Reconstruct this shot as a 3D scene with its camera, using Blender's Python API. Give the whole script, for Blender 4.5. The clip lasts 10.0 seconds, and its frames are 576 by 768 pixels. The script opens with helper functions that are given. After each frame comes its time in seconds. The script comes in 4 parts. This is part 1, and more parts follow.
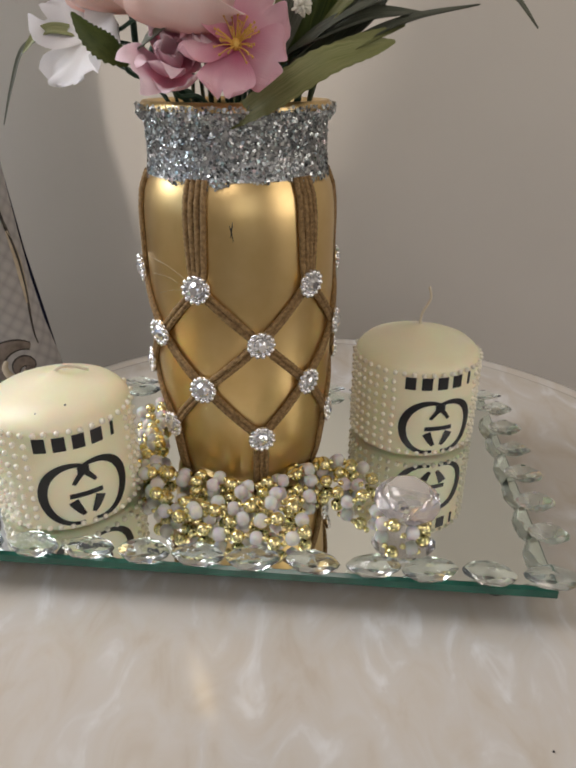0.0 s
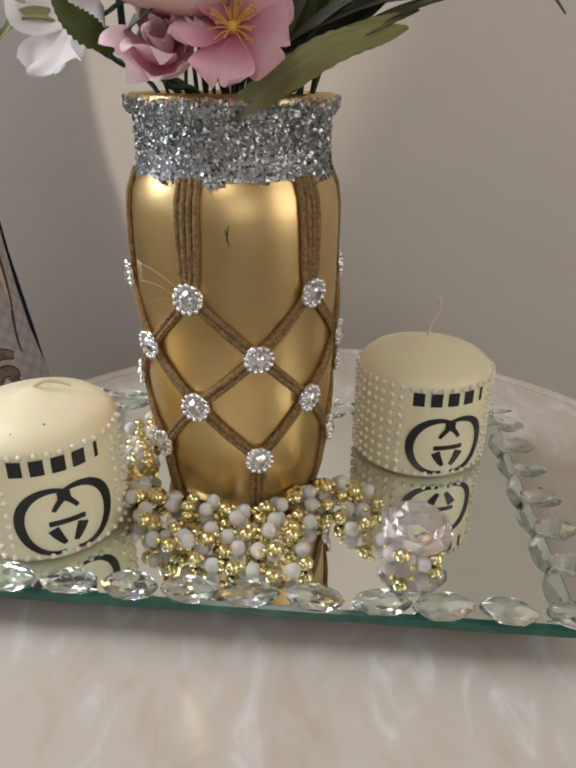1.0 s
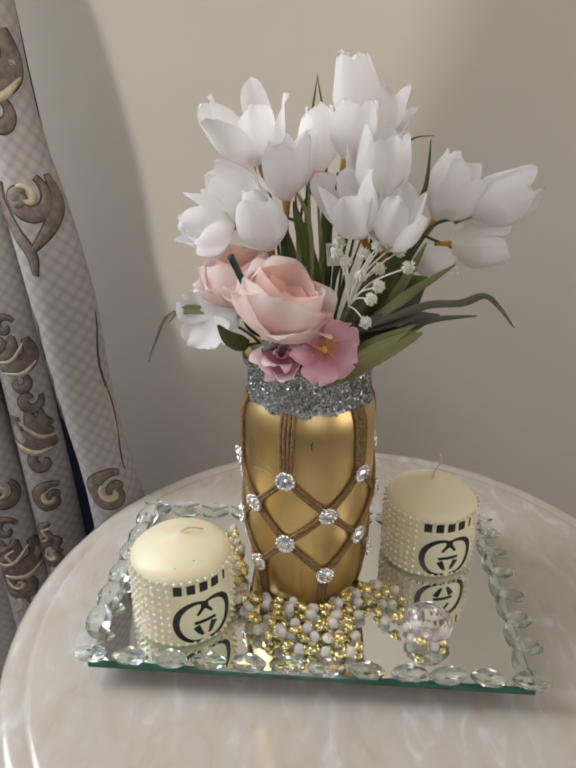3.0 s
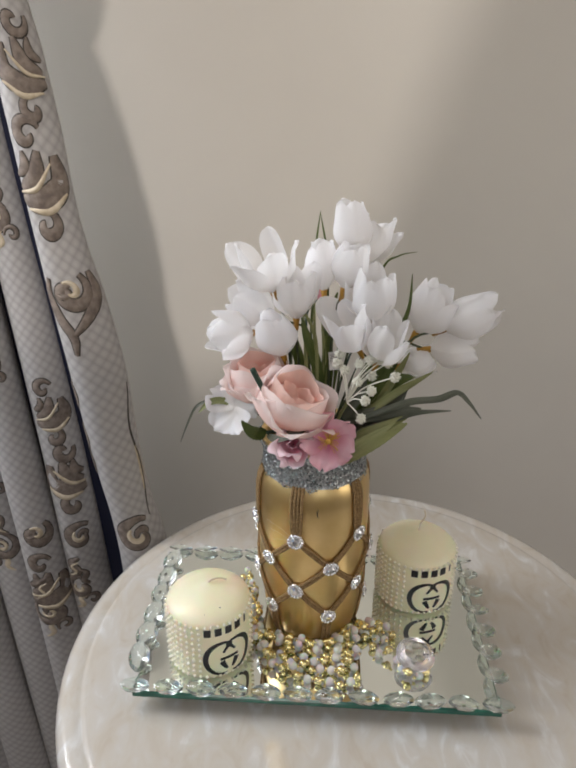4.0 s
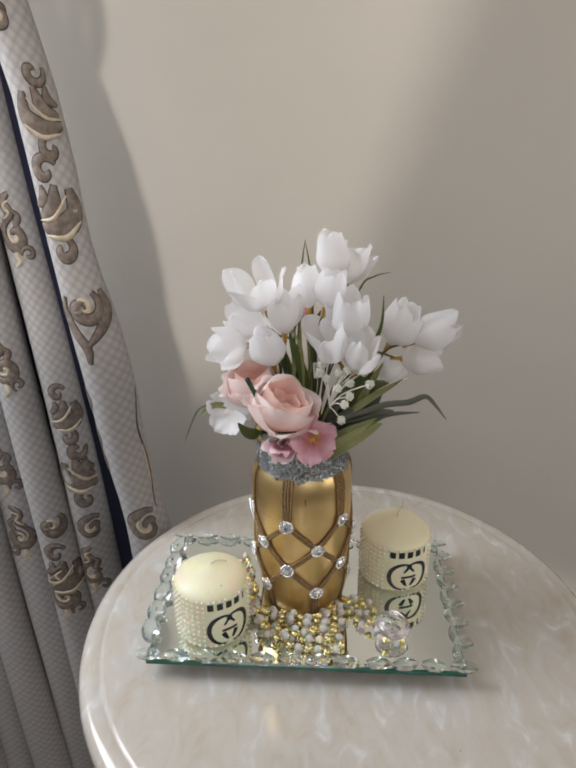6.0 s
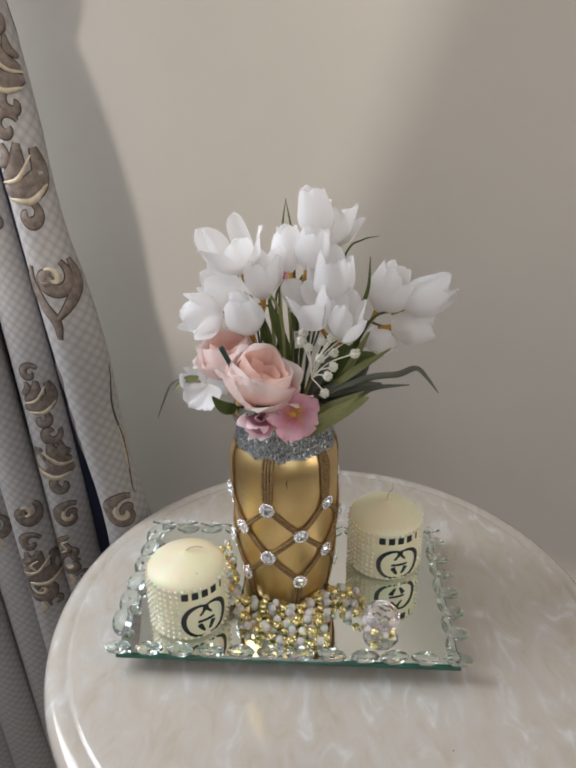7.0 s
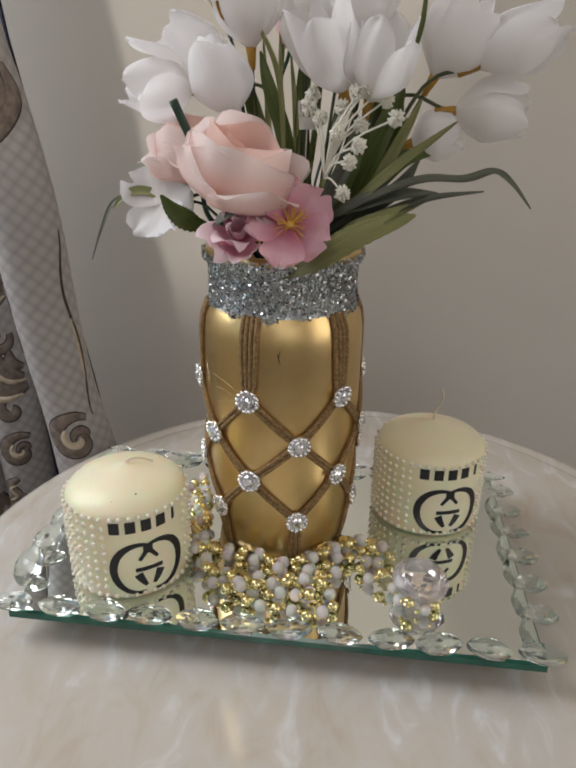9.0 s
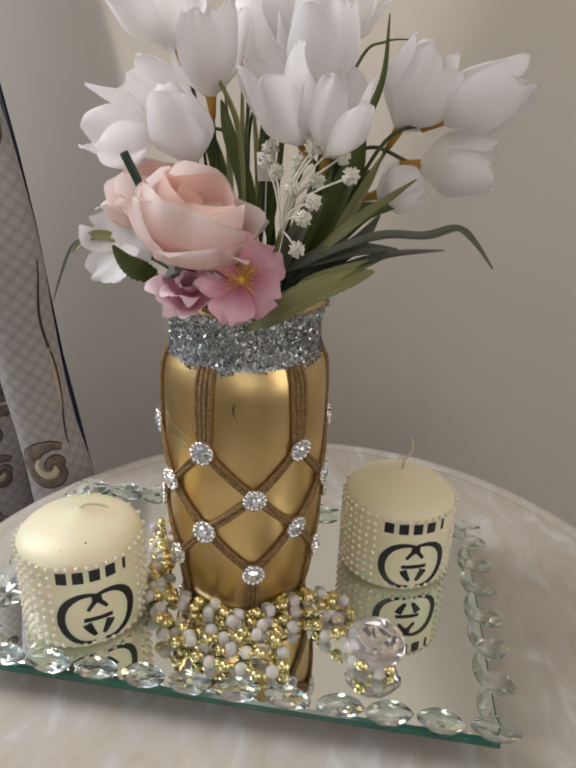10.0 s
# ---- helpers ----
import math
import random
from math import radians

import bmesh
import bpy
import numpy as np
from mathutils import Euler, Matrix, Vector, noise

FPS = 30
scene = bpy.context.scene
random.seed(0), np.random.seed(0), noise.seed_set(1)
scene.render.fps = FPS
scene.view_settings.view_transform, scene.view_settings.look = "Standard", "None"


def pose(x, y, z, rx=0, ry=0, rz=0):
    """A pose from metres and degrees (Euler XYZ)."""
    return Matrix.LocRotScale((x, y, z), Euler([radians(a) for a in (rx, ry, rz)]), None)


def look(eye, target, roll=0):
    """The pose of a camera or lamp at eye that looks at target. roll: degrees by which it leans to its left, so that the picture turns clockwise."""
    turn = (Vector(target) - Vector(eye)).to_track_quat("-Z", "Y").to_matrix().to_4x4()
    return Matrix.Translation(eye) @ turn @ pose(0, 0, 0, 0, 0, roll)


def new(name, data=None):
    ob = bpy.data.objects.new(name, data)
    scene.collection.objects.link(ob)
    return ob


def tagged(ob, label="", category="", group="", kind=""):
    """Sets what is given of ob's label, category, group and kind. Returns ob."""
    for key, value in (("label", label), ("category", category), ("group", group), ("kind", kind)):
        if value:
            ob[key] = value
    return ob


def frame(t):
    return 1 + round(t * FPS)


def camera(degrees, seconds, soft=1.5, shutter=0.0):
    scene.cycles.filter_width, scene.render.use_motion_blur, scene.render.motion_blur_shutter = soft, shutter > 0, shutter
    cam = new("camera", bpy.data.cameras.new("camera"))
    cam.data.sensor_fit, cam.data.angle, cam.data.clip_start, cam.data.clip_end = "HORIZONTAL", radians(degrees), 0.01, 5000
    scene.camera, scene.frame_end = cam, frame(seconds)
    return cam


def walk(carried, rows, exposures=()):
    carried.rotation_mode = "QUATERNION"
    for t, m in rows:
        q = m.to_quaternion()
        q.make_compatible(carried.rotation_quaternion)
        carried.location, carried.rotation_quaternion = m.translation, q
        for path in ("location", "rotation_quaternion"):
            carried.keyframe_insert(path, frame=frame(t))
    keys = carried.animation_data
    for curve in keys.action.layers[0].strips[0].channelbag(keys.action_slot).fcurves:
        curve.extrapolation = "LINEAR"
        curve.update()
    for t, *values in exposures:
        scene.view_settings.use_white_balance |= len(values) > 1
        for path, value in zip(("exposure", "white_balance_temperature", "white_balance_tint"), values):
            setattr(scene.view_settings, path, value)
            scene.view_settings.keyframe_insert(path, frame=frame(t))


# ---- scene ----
cam = camera(48.5, 10.0, 2.6)
METRES, EYE, TILT, LEAN, TURN = 0.77, 0.78, -26.0, 0.0, 0.0
ROWS = [
    (0.0, 0.0, 0.0, 0.0, 0.0, 0.0, -0.0),
    (0.5, 0.0009, 0.0215, 0.0016, -0.3, 0.21, -0.17),
    (1.0, -0.003, 0.0299, 0.0068, -0.5, 0.43, -0.16),
    (1.5, -0.0018, 0.0139, 0.0107, -0.78, 0.77, -0.04),
    (2.0, -0.0203, -0.0384, 0.0299, -0.92, 1.57, 0.05),
    (2.5, -0.0414, -0.1064, 0.0745, -0.96, 2.04, 0.16),
    (3.0, -0.0581, -0.1644, 0.1083, -1.12, 2.41, 0.31),
    (4.5, -0.0748, -0.3464, 0.2165, -1.69, 2.65, 0.76),
    (5.0, -0.0723, -0.4045, 0.2444, -1.6, 2.72, 0.89),
    (5.5, -0.072, -0.3922, 0.215, -1.58, 2.47, 1.1),
    (7.0, -0.0478, -0.3128, 0.1629, -1.88, 1.65, 1.35),
    (7.5, -0.042, -0.3041, 0.1532, -1.74, 1.69, 1.01),
    (8.0, -0.0355, -0.262, 0.1255, -1.13, 1.82, 0.34),
    (8.5, -0.0202, -0.1521, 0.0665, -0.11, 2.25, -0.48),
    (9.0, -0.0142, -0.073, 0.0441, 1.23, 2.71, -1.32),
    (9.5, -0.0003, -0.0531, 0.0578, 2.03, 3.08, -2.23),
    (10.0, 0.0213, -0.063, 0.0748, 2.36, 3.42, -3.17),
]
# the clip's camera warms its picture when it is close and is neutral from afar: seconds, stops, kelvin, tint
EXPOSURES = [(0.0, -0.02, 7000, 14), (1.5, -0.04, 7050, 14), (2.5, -0.08, 6950, 13), (3.2, -0.04, 6900, 12), (4.5, -0.01, 6650, 11), (7.5, -0.06, 6650, 11), (8.5, -0.16, 6750, 11), (9.0, -0.15, 6850, 12), (9.5, -0.08, 6950, 13), (10.0, -0.05, 6950, 13)]
walk(cam, [(t, pose(0, 0, EYE, TILT, LEAN, TURN) @ pose(METRES * x, METRES * y, METRES * z, 90 + pitch, roll, yaw)) for t, x, y, z, yaw, pitch, roll in ROWS], EXPOSURES)

# ---- world and lights ----
world = bpy.data.worlds.new("daylight")
scene.world = world
world.use_nodes = True
wn = world.node_tree
sky = wn.nodes.new("ShaderNodeTexSky")
sky.sky_type, sky.sun_disc = "NISHITA", False
sky.sun_elevation, sky.sun_rotation = radians(35), radians(200)
wn.links.new(sky.outputs[0], wn.nodes["Background"].inputs[0])
wn.nodes["Background"].inputs[1].default_value = 0.1


def area_lamp(name, m, width, height, watts, colour):
    lamp = bpy.data.lights.new(name, "AREA")
    lamp.shape, lamp.size, lamp.size_y, lamp.energy, lamp.color = "RECTANGLE", width, height, watts, colour
    ob = new(name, lamp)
    ob.matrix_world = m
    return ob


# side: daylight of the window by the curtain; rear, east, high: added fill lamps
area_lamp("window_light_side", look((-0.78, 0.34, 1.3), (-0.02, 0.24, 0.6)), 0.38, 0.8, 8.0, (0.9, 0.95, 1.0))
area_lamp("fill_light_rear", look((0.36, -1.68, 1.28), (-0.1, 0.4, 0.75)), 1.1, 0.72, 1.6, (1.0, 0.97, 0.93))
# warm fill added from the right, where no source is known
area_lamp("fill_light_east", look((1.96, -0.7, 1.4), (0.0, 0.4, 0.9)), 1.3, 1.5, 12.5, (1.0, 0.935, 0.85))
area_lamp("fill_light_high", look((-0.4, -1.68, 2.5), (-0.1, 0.4, 0.75)), 0.6, 0.8, 6.0, (1.0, 0.97, 0.93))
# hazy low sun through the added high opening in the south wall
sun = bpy.data.lights.new("sun", "SUN")
sun.energy, sun.angle, sun.color = 1.05, radians(2.4), (1.0, 0.955, 0.9)
new("sun", sun).matrix_world = look((0.0, 0.0, 0.0), (0.06, 1.0, -0.577))


# ---- materials ----
def material(name, colour, rough=0.5, metal=0.0, **more):
    m = bpy.data.materials.new(name)
    m.use_nodes = True
    b = m.node_tree.nodes["Principled BSDF"]
    b.inputs["Base Color"].default_value = (*colour, 1)
    b.inputs["Roughness"].default_value = rough
    b.inputs["Metallic"].default_value = metal
    for key, value in more.items():
        b.inputs[key.replace("_", " ")].default_value = value
    return m


def nodes_of(m):
    t = m.node_tree
    return t.nodes, t.links, t.nodes["Principled BSDF"]


def mottle(m, colours, scale, detail=4.0, distortion=0.0, stretch=(1, 1, 1), coords="Object", low=0.35, high=0.65):
    """Noise between two or more colours on the base colour."""
    n, l, b = nodes_of(m)
    tc, mp = n.new("ShaderNodeTexCoord"), n.new("ShaderNodeMapping")
    mp.inputs["Scale"].default_value = stretch
    tex, ramp = n.new("ShaderNodeTexNoise"), n.new("ShaderNodeValToRGB")
    tex.inputs["Scale"].default_value, tex.inputs["Detail"].default_value, tex.inputs["Distortion"].default_value = scale, detail, distortion
    e = ramp.color_ramp.elements
    e[0].position, e[1].position = low, high
    e[0].color, e[1].color = (*colours[0], 1), (*colours[-1], 1)
    for i, c in enumerate(colours[1:-1]):
        k = e.new(low + (high - low) * (i + 1) / (len(colours) - 1))
        k.color = (*c, 1)
    l.new(tc.outputs[coords], mp.inputs[0])
    l.new(mp.outputs[0], tex.inputs["Vector"])
    l.new(tex.outputs["Fac"], ramp.inputs[0])
    l.new(ramp.outputs[0], b.inputs["Base Color"])
    return m


def relief(m, scale, strength, distance=0.0005, kind="noise", stretch=(1, 1, 1)):
    n, l, b = nodes_of(m)
    tc, mp, bump = n.new("ShaderNodeTexCoord"), n.new("ShaderNodeMapping"), n.new("ShaderNodeBump")
    mp.inputs["Scale"].default_value = stretch
    tex = n.new("ShaderNodeTexNoise" if kind == "noise" else "ShaderNodeTexVoronoi")
    tex.inputs["Scale"].default_value = scale
    bump.inputs["Strength"].default_value, bump.inputs["Distance"].default_value = strength, distance
    l.new(tc.outputs["Object"], mp.inputs[0])
    l.new(mp.outputs[0], tex.inputs["Vector"])
    l.new(tex.outputs[0], bump.inputs["Height"])
    l.new(bump.outputs[0], b.inputs["Normal"])
    return m


def petal_material(name, edge, heart, through_light=0.35):
    """Thin cloth petal: colour runs from the heart (UV v = 0) to the edge, and light passes through."""
    m = material(name, edge, 0.62)
    n, l, b = nodes_of(m)
    uv, sep, ramp = n.new("ShaderNodeUVMap"), n.new("ShaderNodeSeparateXYZ"), n.new("ShaderNodeValToRGB")
    tex, add = n.new("ShaderNodeTexNoise"), n.new("ShaderNodeMath")
    tc = n.new("ShaderNodeTexCoord")
    tex.inputs["Scale"].default_value = 90
    add.operation = "MULTIPLY_ADD"
    add.inputs[1].default_value, add.inputs[2].default_value = 0.5, -0.25
    both = n.new("ShaderNodeMath")
    l.new(tc.outputs["Object"], tex.inputs["Vector"])
    l.new(tex.outputs["Fac"], add.inputs[0])
    l.new(uv.outputs[0], sep.inputs[0])
    l.new(sep.outputs[1], both.inputs[0])
    l.new(add.outputs[0], both.inputs[1])
    l.new(both.outputs[0], ramp.inputs[0])
    e = ramp.color_ramp.elements
    e[0].position, e[1].position = 0.02, 0.75
    e[0].color, e[1].color = (*heart, 1), (*edge, 1)
    l.new(ramp.outputs[0], b.inputs["Base Color"])
    tr, mix, out = n.new("ShaderNodeBsdfTranslucent"), n.new("ShaderNodeMixShader"), n["Material Output"]
    l.new(ramp.outputs[0], tr.inputs[0])
    mix.inputs[0].default_value = through_light
    l.new(b.outputs[0], mix.inputs[1])
    l.new(tr.outputs[0], mix.inputs[2])
    l.new(mix.outputs[0], out.inputs[0])
    wave, bump, mp = n.new("ShaderNodeTexNoise"), n.new("ShaderNodeBump"), n.new("ShaderNodeMapping")
    wave.inputs["Scale"].default_value, mp.inputs["Scale"].default_value = 5, (7, 0.8, 1)
    bump.inputs["Strength"].default_value, bump.inputs["Distance"].default_value = 0.4, 0.0007
    l.new(uv.outputs[0], mp.inputs[0])
    l.new(mp.outputs[0], wave.inputs["Vector"])
    l.new(wave.outputs["Fac"], bump.inputs["Height"])
    l.new(bump.outputs[0], b.inputs["Normal"])
    return m


WALL = relief(mottle(material("wall_paint", (0.63, 0.6, 0.55), 0.7), [(0.612, 0.58, 0.532), (0.645, 0.612, 0.562)], 3), 300, 0.15, 0.0004)
CEILING = mottle(material("ceiling_paint", (0.75, 0.74, 0.72), 0.8), [(0.73, 0.72, 0.7), (0.78, 0.77, 0.75)], 3)
# floor colour is set dark so that little light bounces up from below
FLOOR = mottle(material("floor_tile", (0.3, 0.27, 0.24), 0.4), [(0.09, 0.08, 0.07), (0.16, 0.14, 0.125)], 6)
LACQUER = mottle(material("pearl_lacquer", (0.7, 0.66, 0.6), 0.15, Coat_Weight=0.6, Coat_Roughness=0.08),
                 [(0.56, 0.495, 0.415), (0.605, 0.555, 0.49), (0.625, 0.59, 0.545), (0.74, 0.73, 0.715)], 52, 14, 1.1, (1.0, 0.5, 1.0), low=0.3, high=0.72)
GOLD = mottle(material("gold_paint", (0.78, 0.59, 0.32), 0.35, 1.0), [(0.715, 0.505, 0.22), (0.805, 0.595, 0.295)], 40, 5)
relief(GOLD, 900, 0.08, 0.0003)
CORD = relief(mottle(material("brown_cord", (0.17, 0.1, 0.045), 0.85), [(0.16, 0.092, 0.035), (0.34, 0.215, 0.095)], 700), 1600, 0.6, 0.0004)
SILVER = material("bright_silver", (0.82, 0.82, 0.84), 0.14, 1.0)
GLASS = material("crystal_glass", (0.93, 1.0, 0.975), 0.012, 0.0, IOR=1.42, Transmission_Weight=0.96)
GEM = material("rhinestone_foil", (0.78, 0.79, 0.82), 0.05, 0.85)
MIRROR = material("mirror_silver", (0.8, 0.84, 0.81), 0.015, 1.0)
GREEN_GLASS = mottle(material("green_glass_edge", (0.02, 0.16, 0.11), 0.08), [(0.008, 0.075, 0.052), (0.02, 0.14, 0.1)], 60)
BACKING = material("tray_backing", (0.05, 0.045, 0.04), 0.7)
WAX = mottle(material("ivory_wax", (0.9, 0.85, 0.65), 0.35, Subsurface_Weight=0.4, Subsurface_Scale=0.005), [(0.9, 0.83, 0.59), (0.94, 0.88, 0.66)], 30)
relief(WAX, 120, 0.12, 0.0006)
PEARL = material("pearl_bead", (0.86, 0.81, 0.68), 0.22, 0.0, Coat_Weight=0.5)
INK = material("black_print", (0.012, 0.012, 0.014), 0.4)
WICK = material("cotton_wick", (0.7, 0.62, 0.48), 0.9)
BEAD_GOLD = material("gold_bead_metal", (0.86, 0.755, 0.4), 0.17, 1.0)
BEAD_WHITE = material("milky_bead", (0.95, 0.915, 0.905), 0.25, 0.0, Transmission_Weight=0.4, IOR=1.35, Subsurface_Weight=0.3, Subsurface_Scale=0.003)
CLOTH = material("curtain_cloth", (0.5, 0.47, 0.45), 0.75)
n, l, b = nodes_of(CLOTH)
uv, mp, chk, ramp, bump = n.new("ShaderNodeUVMap"), n.new("ShaderNodeMapping"), n.new("ShaderNodeTexVoronoi"), n.new("ShaderNodeValToRGB"), n.new("ShaderNodeBump")
mp.inputs["Rotation"].default_value, mp.inputs["Scale"].default_value = (0, 0, radians(45)), (118, 118, 118)
chk.inputs["Randomness"].default_value, chk.inputs["Scale"].default_value = 0.08, 1.0
ramp.color_ramp.elements[0].color, ramp.color_ramp.elements[1].color = (0.43, 0.41, 0.405, 1), (0.32, 0.305, 0.3, 1)
ramp.color_ramp.elements[0].position, ramp.color_ramp.elements[1].position = 0.2, 0.65
bump.inputs["Strength"].default_value, bump.inputs["Distance"].default_value = 0.5, 0.0012
bump.invert = True
l.new(uv.outputs[0], mp.inputs[0])
l.new(mp.outputs[0], chk.inputs["Vector"])
l.new(chk.outputs["Distance"], ramp.inputs[0])
l.new(ramp.outputs[0], b.inputs["Base Color"])
l.new(chk.outputs["Distance"], bump.inputs["Height"])
l.new(bump.outputs[0], b.inputs["Normal"])
NAVY = material("navy_lining", (0.008, 0.011, 0.035), 0.7)
SCROLL = mottle(material("taupe_embroidery", (0.18, 0.155, 0.14), 0.7), [(0.13, 0.1, 0.085), (0.23, 0.185, 0.155)], 160)
SCROLL_EDGE = mottle(material("dark_embroidery_thread", (0.05, 0.04, 0.035), 0.8), [(0.035, 0.028, 0.025), (0.07, 0.06, 0.05)], 300)
SCROLL_GOLD = mottle(material("beige_embroidery", (0.5, 0.42, 0.3), 0.6), [(0.42, 0.34, 0.24), (0.58, 0.5, 0.38)], 120)


# ---- building helpers ----
def mesh(name, verts, faces, mat, smooth=True, uvs=None):
    me = bpy.data.meshes.new(name)
    me.from_pydata([tuple(v) for v in verts], [], faces)
    me.materials.append(mat)
    if smooth:
        me.shade_smooth()
    if uvs:
        layer = me.uv_layers.new(name="UVMap")
        for loop in me.loops:
            layer.data[loop.index].uv = uvs[loop.vertex_index]
    return me


def part(name, me, parent, label="", m=None):
    ob = new(name, me)
    ob.parent = parent
    if m is not None:
        ob.matrix_basis = m
    return tagged(ob, label)


def thing(name, label, category, place=(0, 0, 0), turn=0.0, group="", kind=""):
    ob = new(name)
    ob.empty_display_size = 0.01
    ob.matrix_basis = pose(*place, 0, 0, turn)
    return tagged(ob, label, category, group, kind)


def lathe(name, profile, mat, seg=64, closed=False, smooth=True):
    """Turned solid round z. profile: (radius, z) pairs; ends at radius 0 close the solid."""
    verts, faces = [], []
    for r, z in profile:
        for i in range(seg):
            a = 2 * math.pi * i / seg
            verts.append((r * math.cos(a), r * math.sin(a), z))
    rows = len(profile)
    for j in range(rows if closed else rows - 1):
        k = (j + 1) % rows
        for i in range(seg):
            n = (i + 1) % seg
            faces.append((j * seg + i, j * seg + n, k * seg + n, k * seg + i))
    return mesh(name, verts, faces, mat, smooth)


def frames_along(path):
    pts = [Vector(p) for p in path]
    out, side = [], None
    for i, p in enumerate(pts):
        d = (pts[min(i + 1, len(pts) - 1)] - pts[max(i - 1, 0)]).normalized()
        if side is None:
            side = d.orthogonal().normalized()
        side = (side - d * side.dot(d)).normalized()
        out.append((p, d, side, d.cross(side)))
    return out


def tube(path, radius, seg=8, lobes=0, twist=0.0, depth=0.16):
    """Verts and faces of a round or twisted strand along a path; radius: number or list."""
    verts, faces, run = [], [], 0.0
    fr = frames_along(path)
    for i, (p, d, u, v) in enumerate(fr):
        if i:
            run += (p - fr[i - 1][0]).length
        r = radius[i] if isinstance(radius, (list, tuple)) else radius
        for k in range(seg):
            a = 2 * math.pi * k / seg
            q = r * (1 + (depth * math.cos(lobes * a + twist * run) if lobes else 0))
            verts.append(p + u * (q * math.cos(a)) + v * (q * math.sin(a)))
    for i in range(len(fr) - 1):
        for k in range(seg):
            n = (k + 1) % seg
            faces.append((i * seg + k, i * seg + n, (i + 1) * seg + n, (i + 1) * seg + k))
    faces.append(tuple(range(seg))[::-1])
    faces.append(tuple(range((len(fr) - 1) * seg, len(fr) * seg)))
    return verts, faces


def tube_mesh(name, path, radius, mat, **more):
    v, f = tube(path, radius, **more)
    return mesh(name, v, f, mat)


def ball(name, r, mat, seg=12, rings=8, squash=1.0):
    prof = [(max(1e-6, r * math.sin(math.pi * j / rings)), -r * squash * math.cos(math.pi * j / rings)) for j in range(rings + 1)]
    return lathe(name, prof, mat, seg)


def join(lists):
    verts, faces = [], []
    for v, f in lists:
        o = len(verts)
        verts += list(v)
        faces += [tuple(i + o for i in g) for g in f]
    return verts, faces


def curve_points(pts, steps=6):
    """Smooth line through the points (Catmull-Rom)."""
    p = [Vector(q) for q in pts]
    p = [2 * p[0] - p[1]] + p + [2 * p[-1] - p[-2]]
    out = []
    for i in range(1, len(p) - 2):
        for s in range(steps):
            t = s / steps
            a, b, c, d = p[i - 1], p[i], p[i + 1], p[i + 2]
            out.append(0.5 * (2 * b + (c - a) * t + (2 * a - 5 * b + 4 * c - d) * t * t + (3 * b - a - 3 * c + d) * t ** 3))
    out.append(p[-2])
    return out


def box(x0, x1, y0, y1, z0, z1):
    v = [(x, y, z) for x in (x0, x1) for y in (y0, y1) for z in (z0, z1)]
    return v, [(0, 1, 3, 2), (4, 6, 7, 5), (0, 4, 5, 1), (2, 3, 7, 6), (0, 2, 6, 4), (1, 5, 7, 3)]


def structure(name, boxes, mat, label, category):
    v, f = join([box(*b) for b in boxes])
    return tagged(new(name, mesh(name, v, f, mat, False)), label, category, kind="structure")


# ---- the room ----
X0, X1, Y0, Y1, ZC = -0.8, 2.0, -1.7, 0.78, 3.1
structure("floor", [(X0 - 0.15, X1 + 0.15, Y0 - 0.15, Y1 + 0.15, -0.1, 0)], FLOOR, "unseen tile floor coloured dark to cut bounced light", "floor")
structure("ceiling", [(X0 - 0.15, X1 + 0.15, Y0 - 0.15, Y1 + 0.15, ZC, ZC + 0.1)], CEILING, "plain white painted ceiling", "ceiling")
structure("wall_north", [(X0 - 0.15, X1 + 0.15, Y1, Y1 + 0.15, 0, ZC)], WALL, "plain warm grey painted wall behind the table", "wall")
# unseen wall, opened only to hold the added east fill lamp
structure("wall_east", [(X1, X1 + 0.15, Y0, Y1, 0, 0.6), (X1, X1 + 0.15, Y0, Y1, 2.2, ZC), (X1, X1 + 0.15, Y0, -1.4, 0.6, 2.2), (X1, X1 + 0.15, 0.0, Y1, 0.6, 2.2)], WALL,
          "unseen warm grey wall with an opening added for the east fill lamp", "wall")
# unseen wall: openings are made up, the high sill keeps sun off the jar
v, f = join([box(*q) for q in ((X0, X1, Y0 - 0.15, Y0, 0, 0.9), (X0, X1, Y0 - 0.15, Y0, 2.95, ZC), (X0, -0.2, Y0 - 0.15, Y0, 0.9, 1.66), (0.92, X1, Y0 - 0.15, Y0, 0.9, 1.66),
                               (X0, X1, Y0 - 0.15, Y0, 1.66, 2.03), (X0, -0.75, Y0 - 0.15, Y0, 2.03, 2.95))])
# slanted edge of the high opening, added to trim the sun patch
o = len(v)
v += [(x, y, z) for y in (Y0 - 0.15, Y0) for x, z in ((-0.14, 2.03), (X1, 2.03), (X1, 2.95), (0.2, 2.95))]
f += [(o + 3, o + 2, o + 1, o), (o + 4, o + 5, o + 6, o + 7)] + [(o + k, o + (k + 1) % 4, o + 4 + (k + 1) % 4, o + 4 + k) for k in range(4)]
tagged(new("wall_south", mesh("wall_south", v, f, WALL, False)), "unseen warm grey wall with two openings added to shape the light", "wall", kind="structure")
structure("wall_west", [(X0 - 0.15, X0, Y0, Y1, 0, 0.78), (X0 - 0.15, X0, Y0, Y1, 2.35, ZC), (X0 - 0.15, X0, Y0, -0.6, 0.78, 2.35), (X0 - 0.15, X0, 0.55, Y1, 0.78, 2.35)], WALL,
          "plain warm grey wall with a wide window opening", "wall")

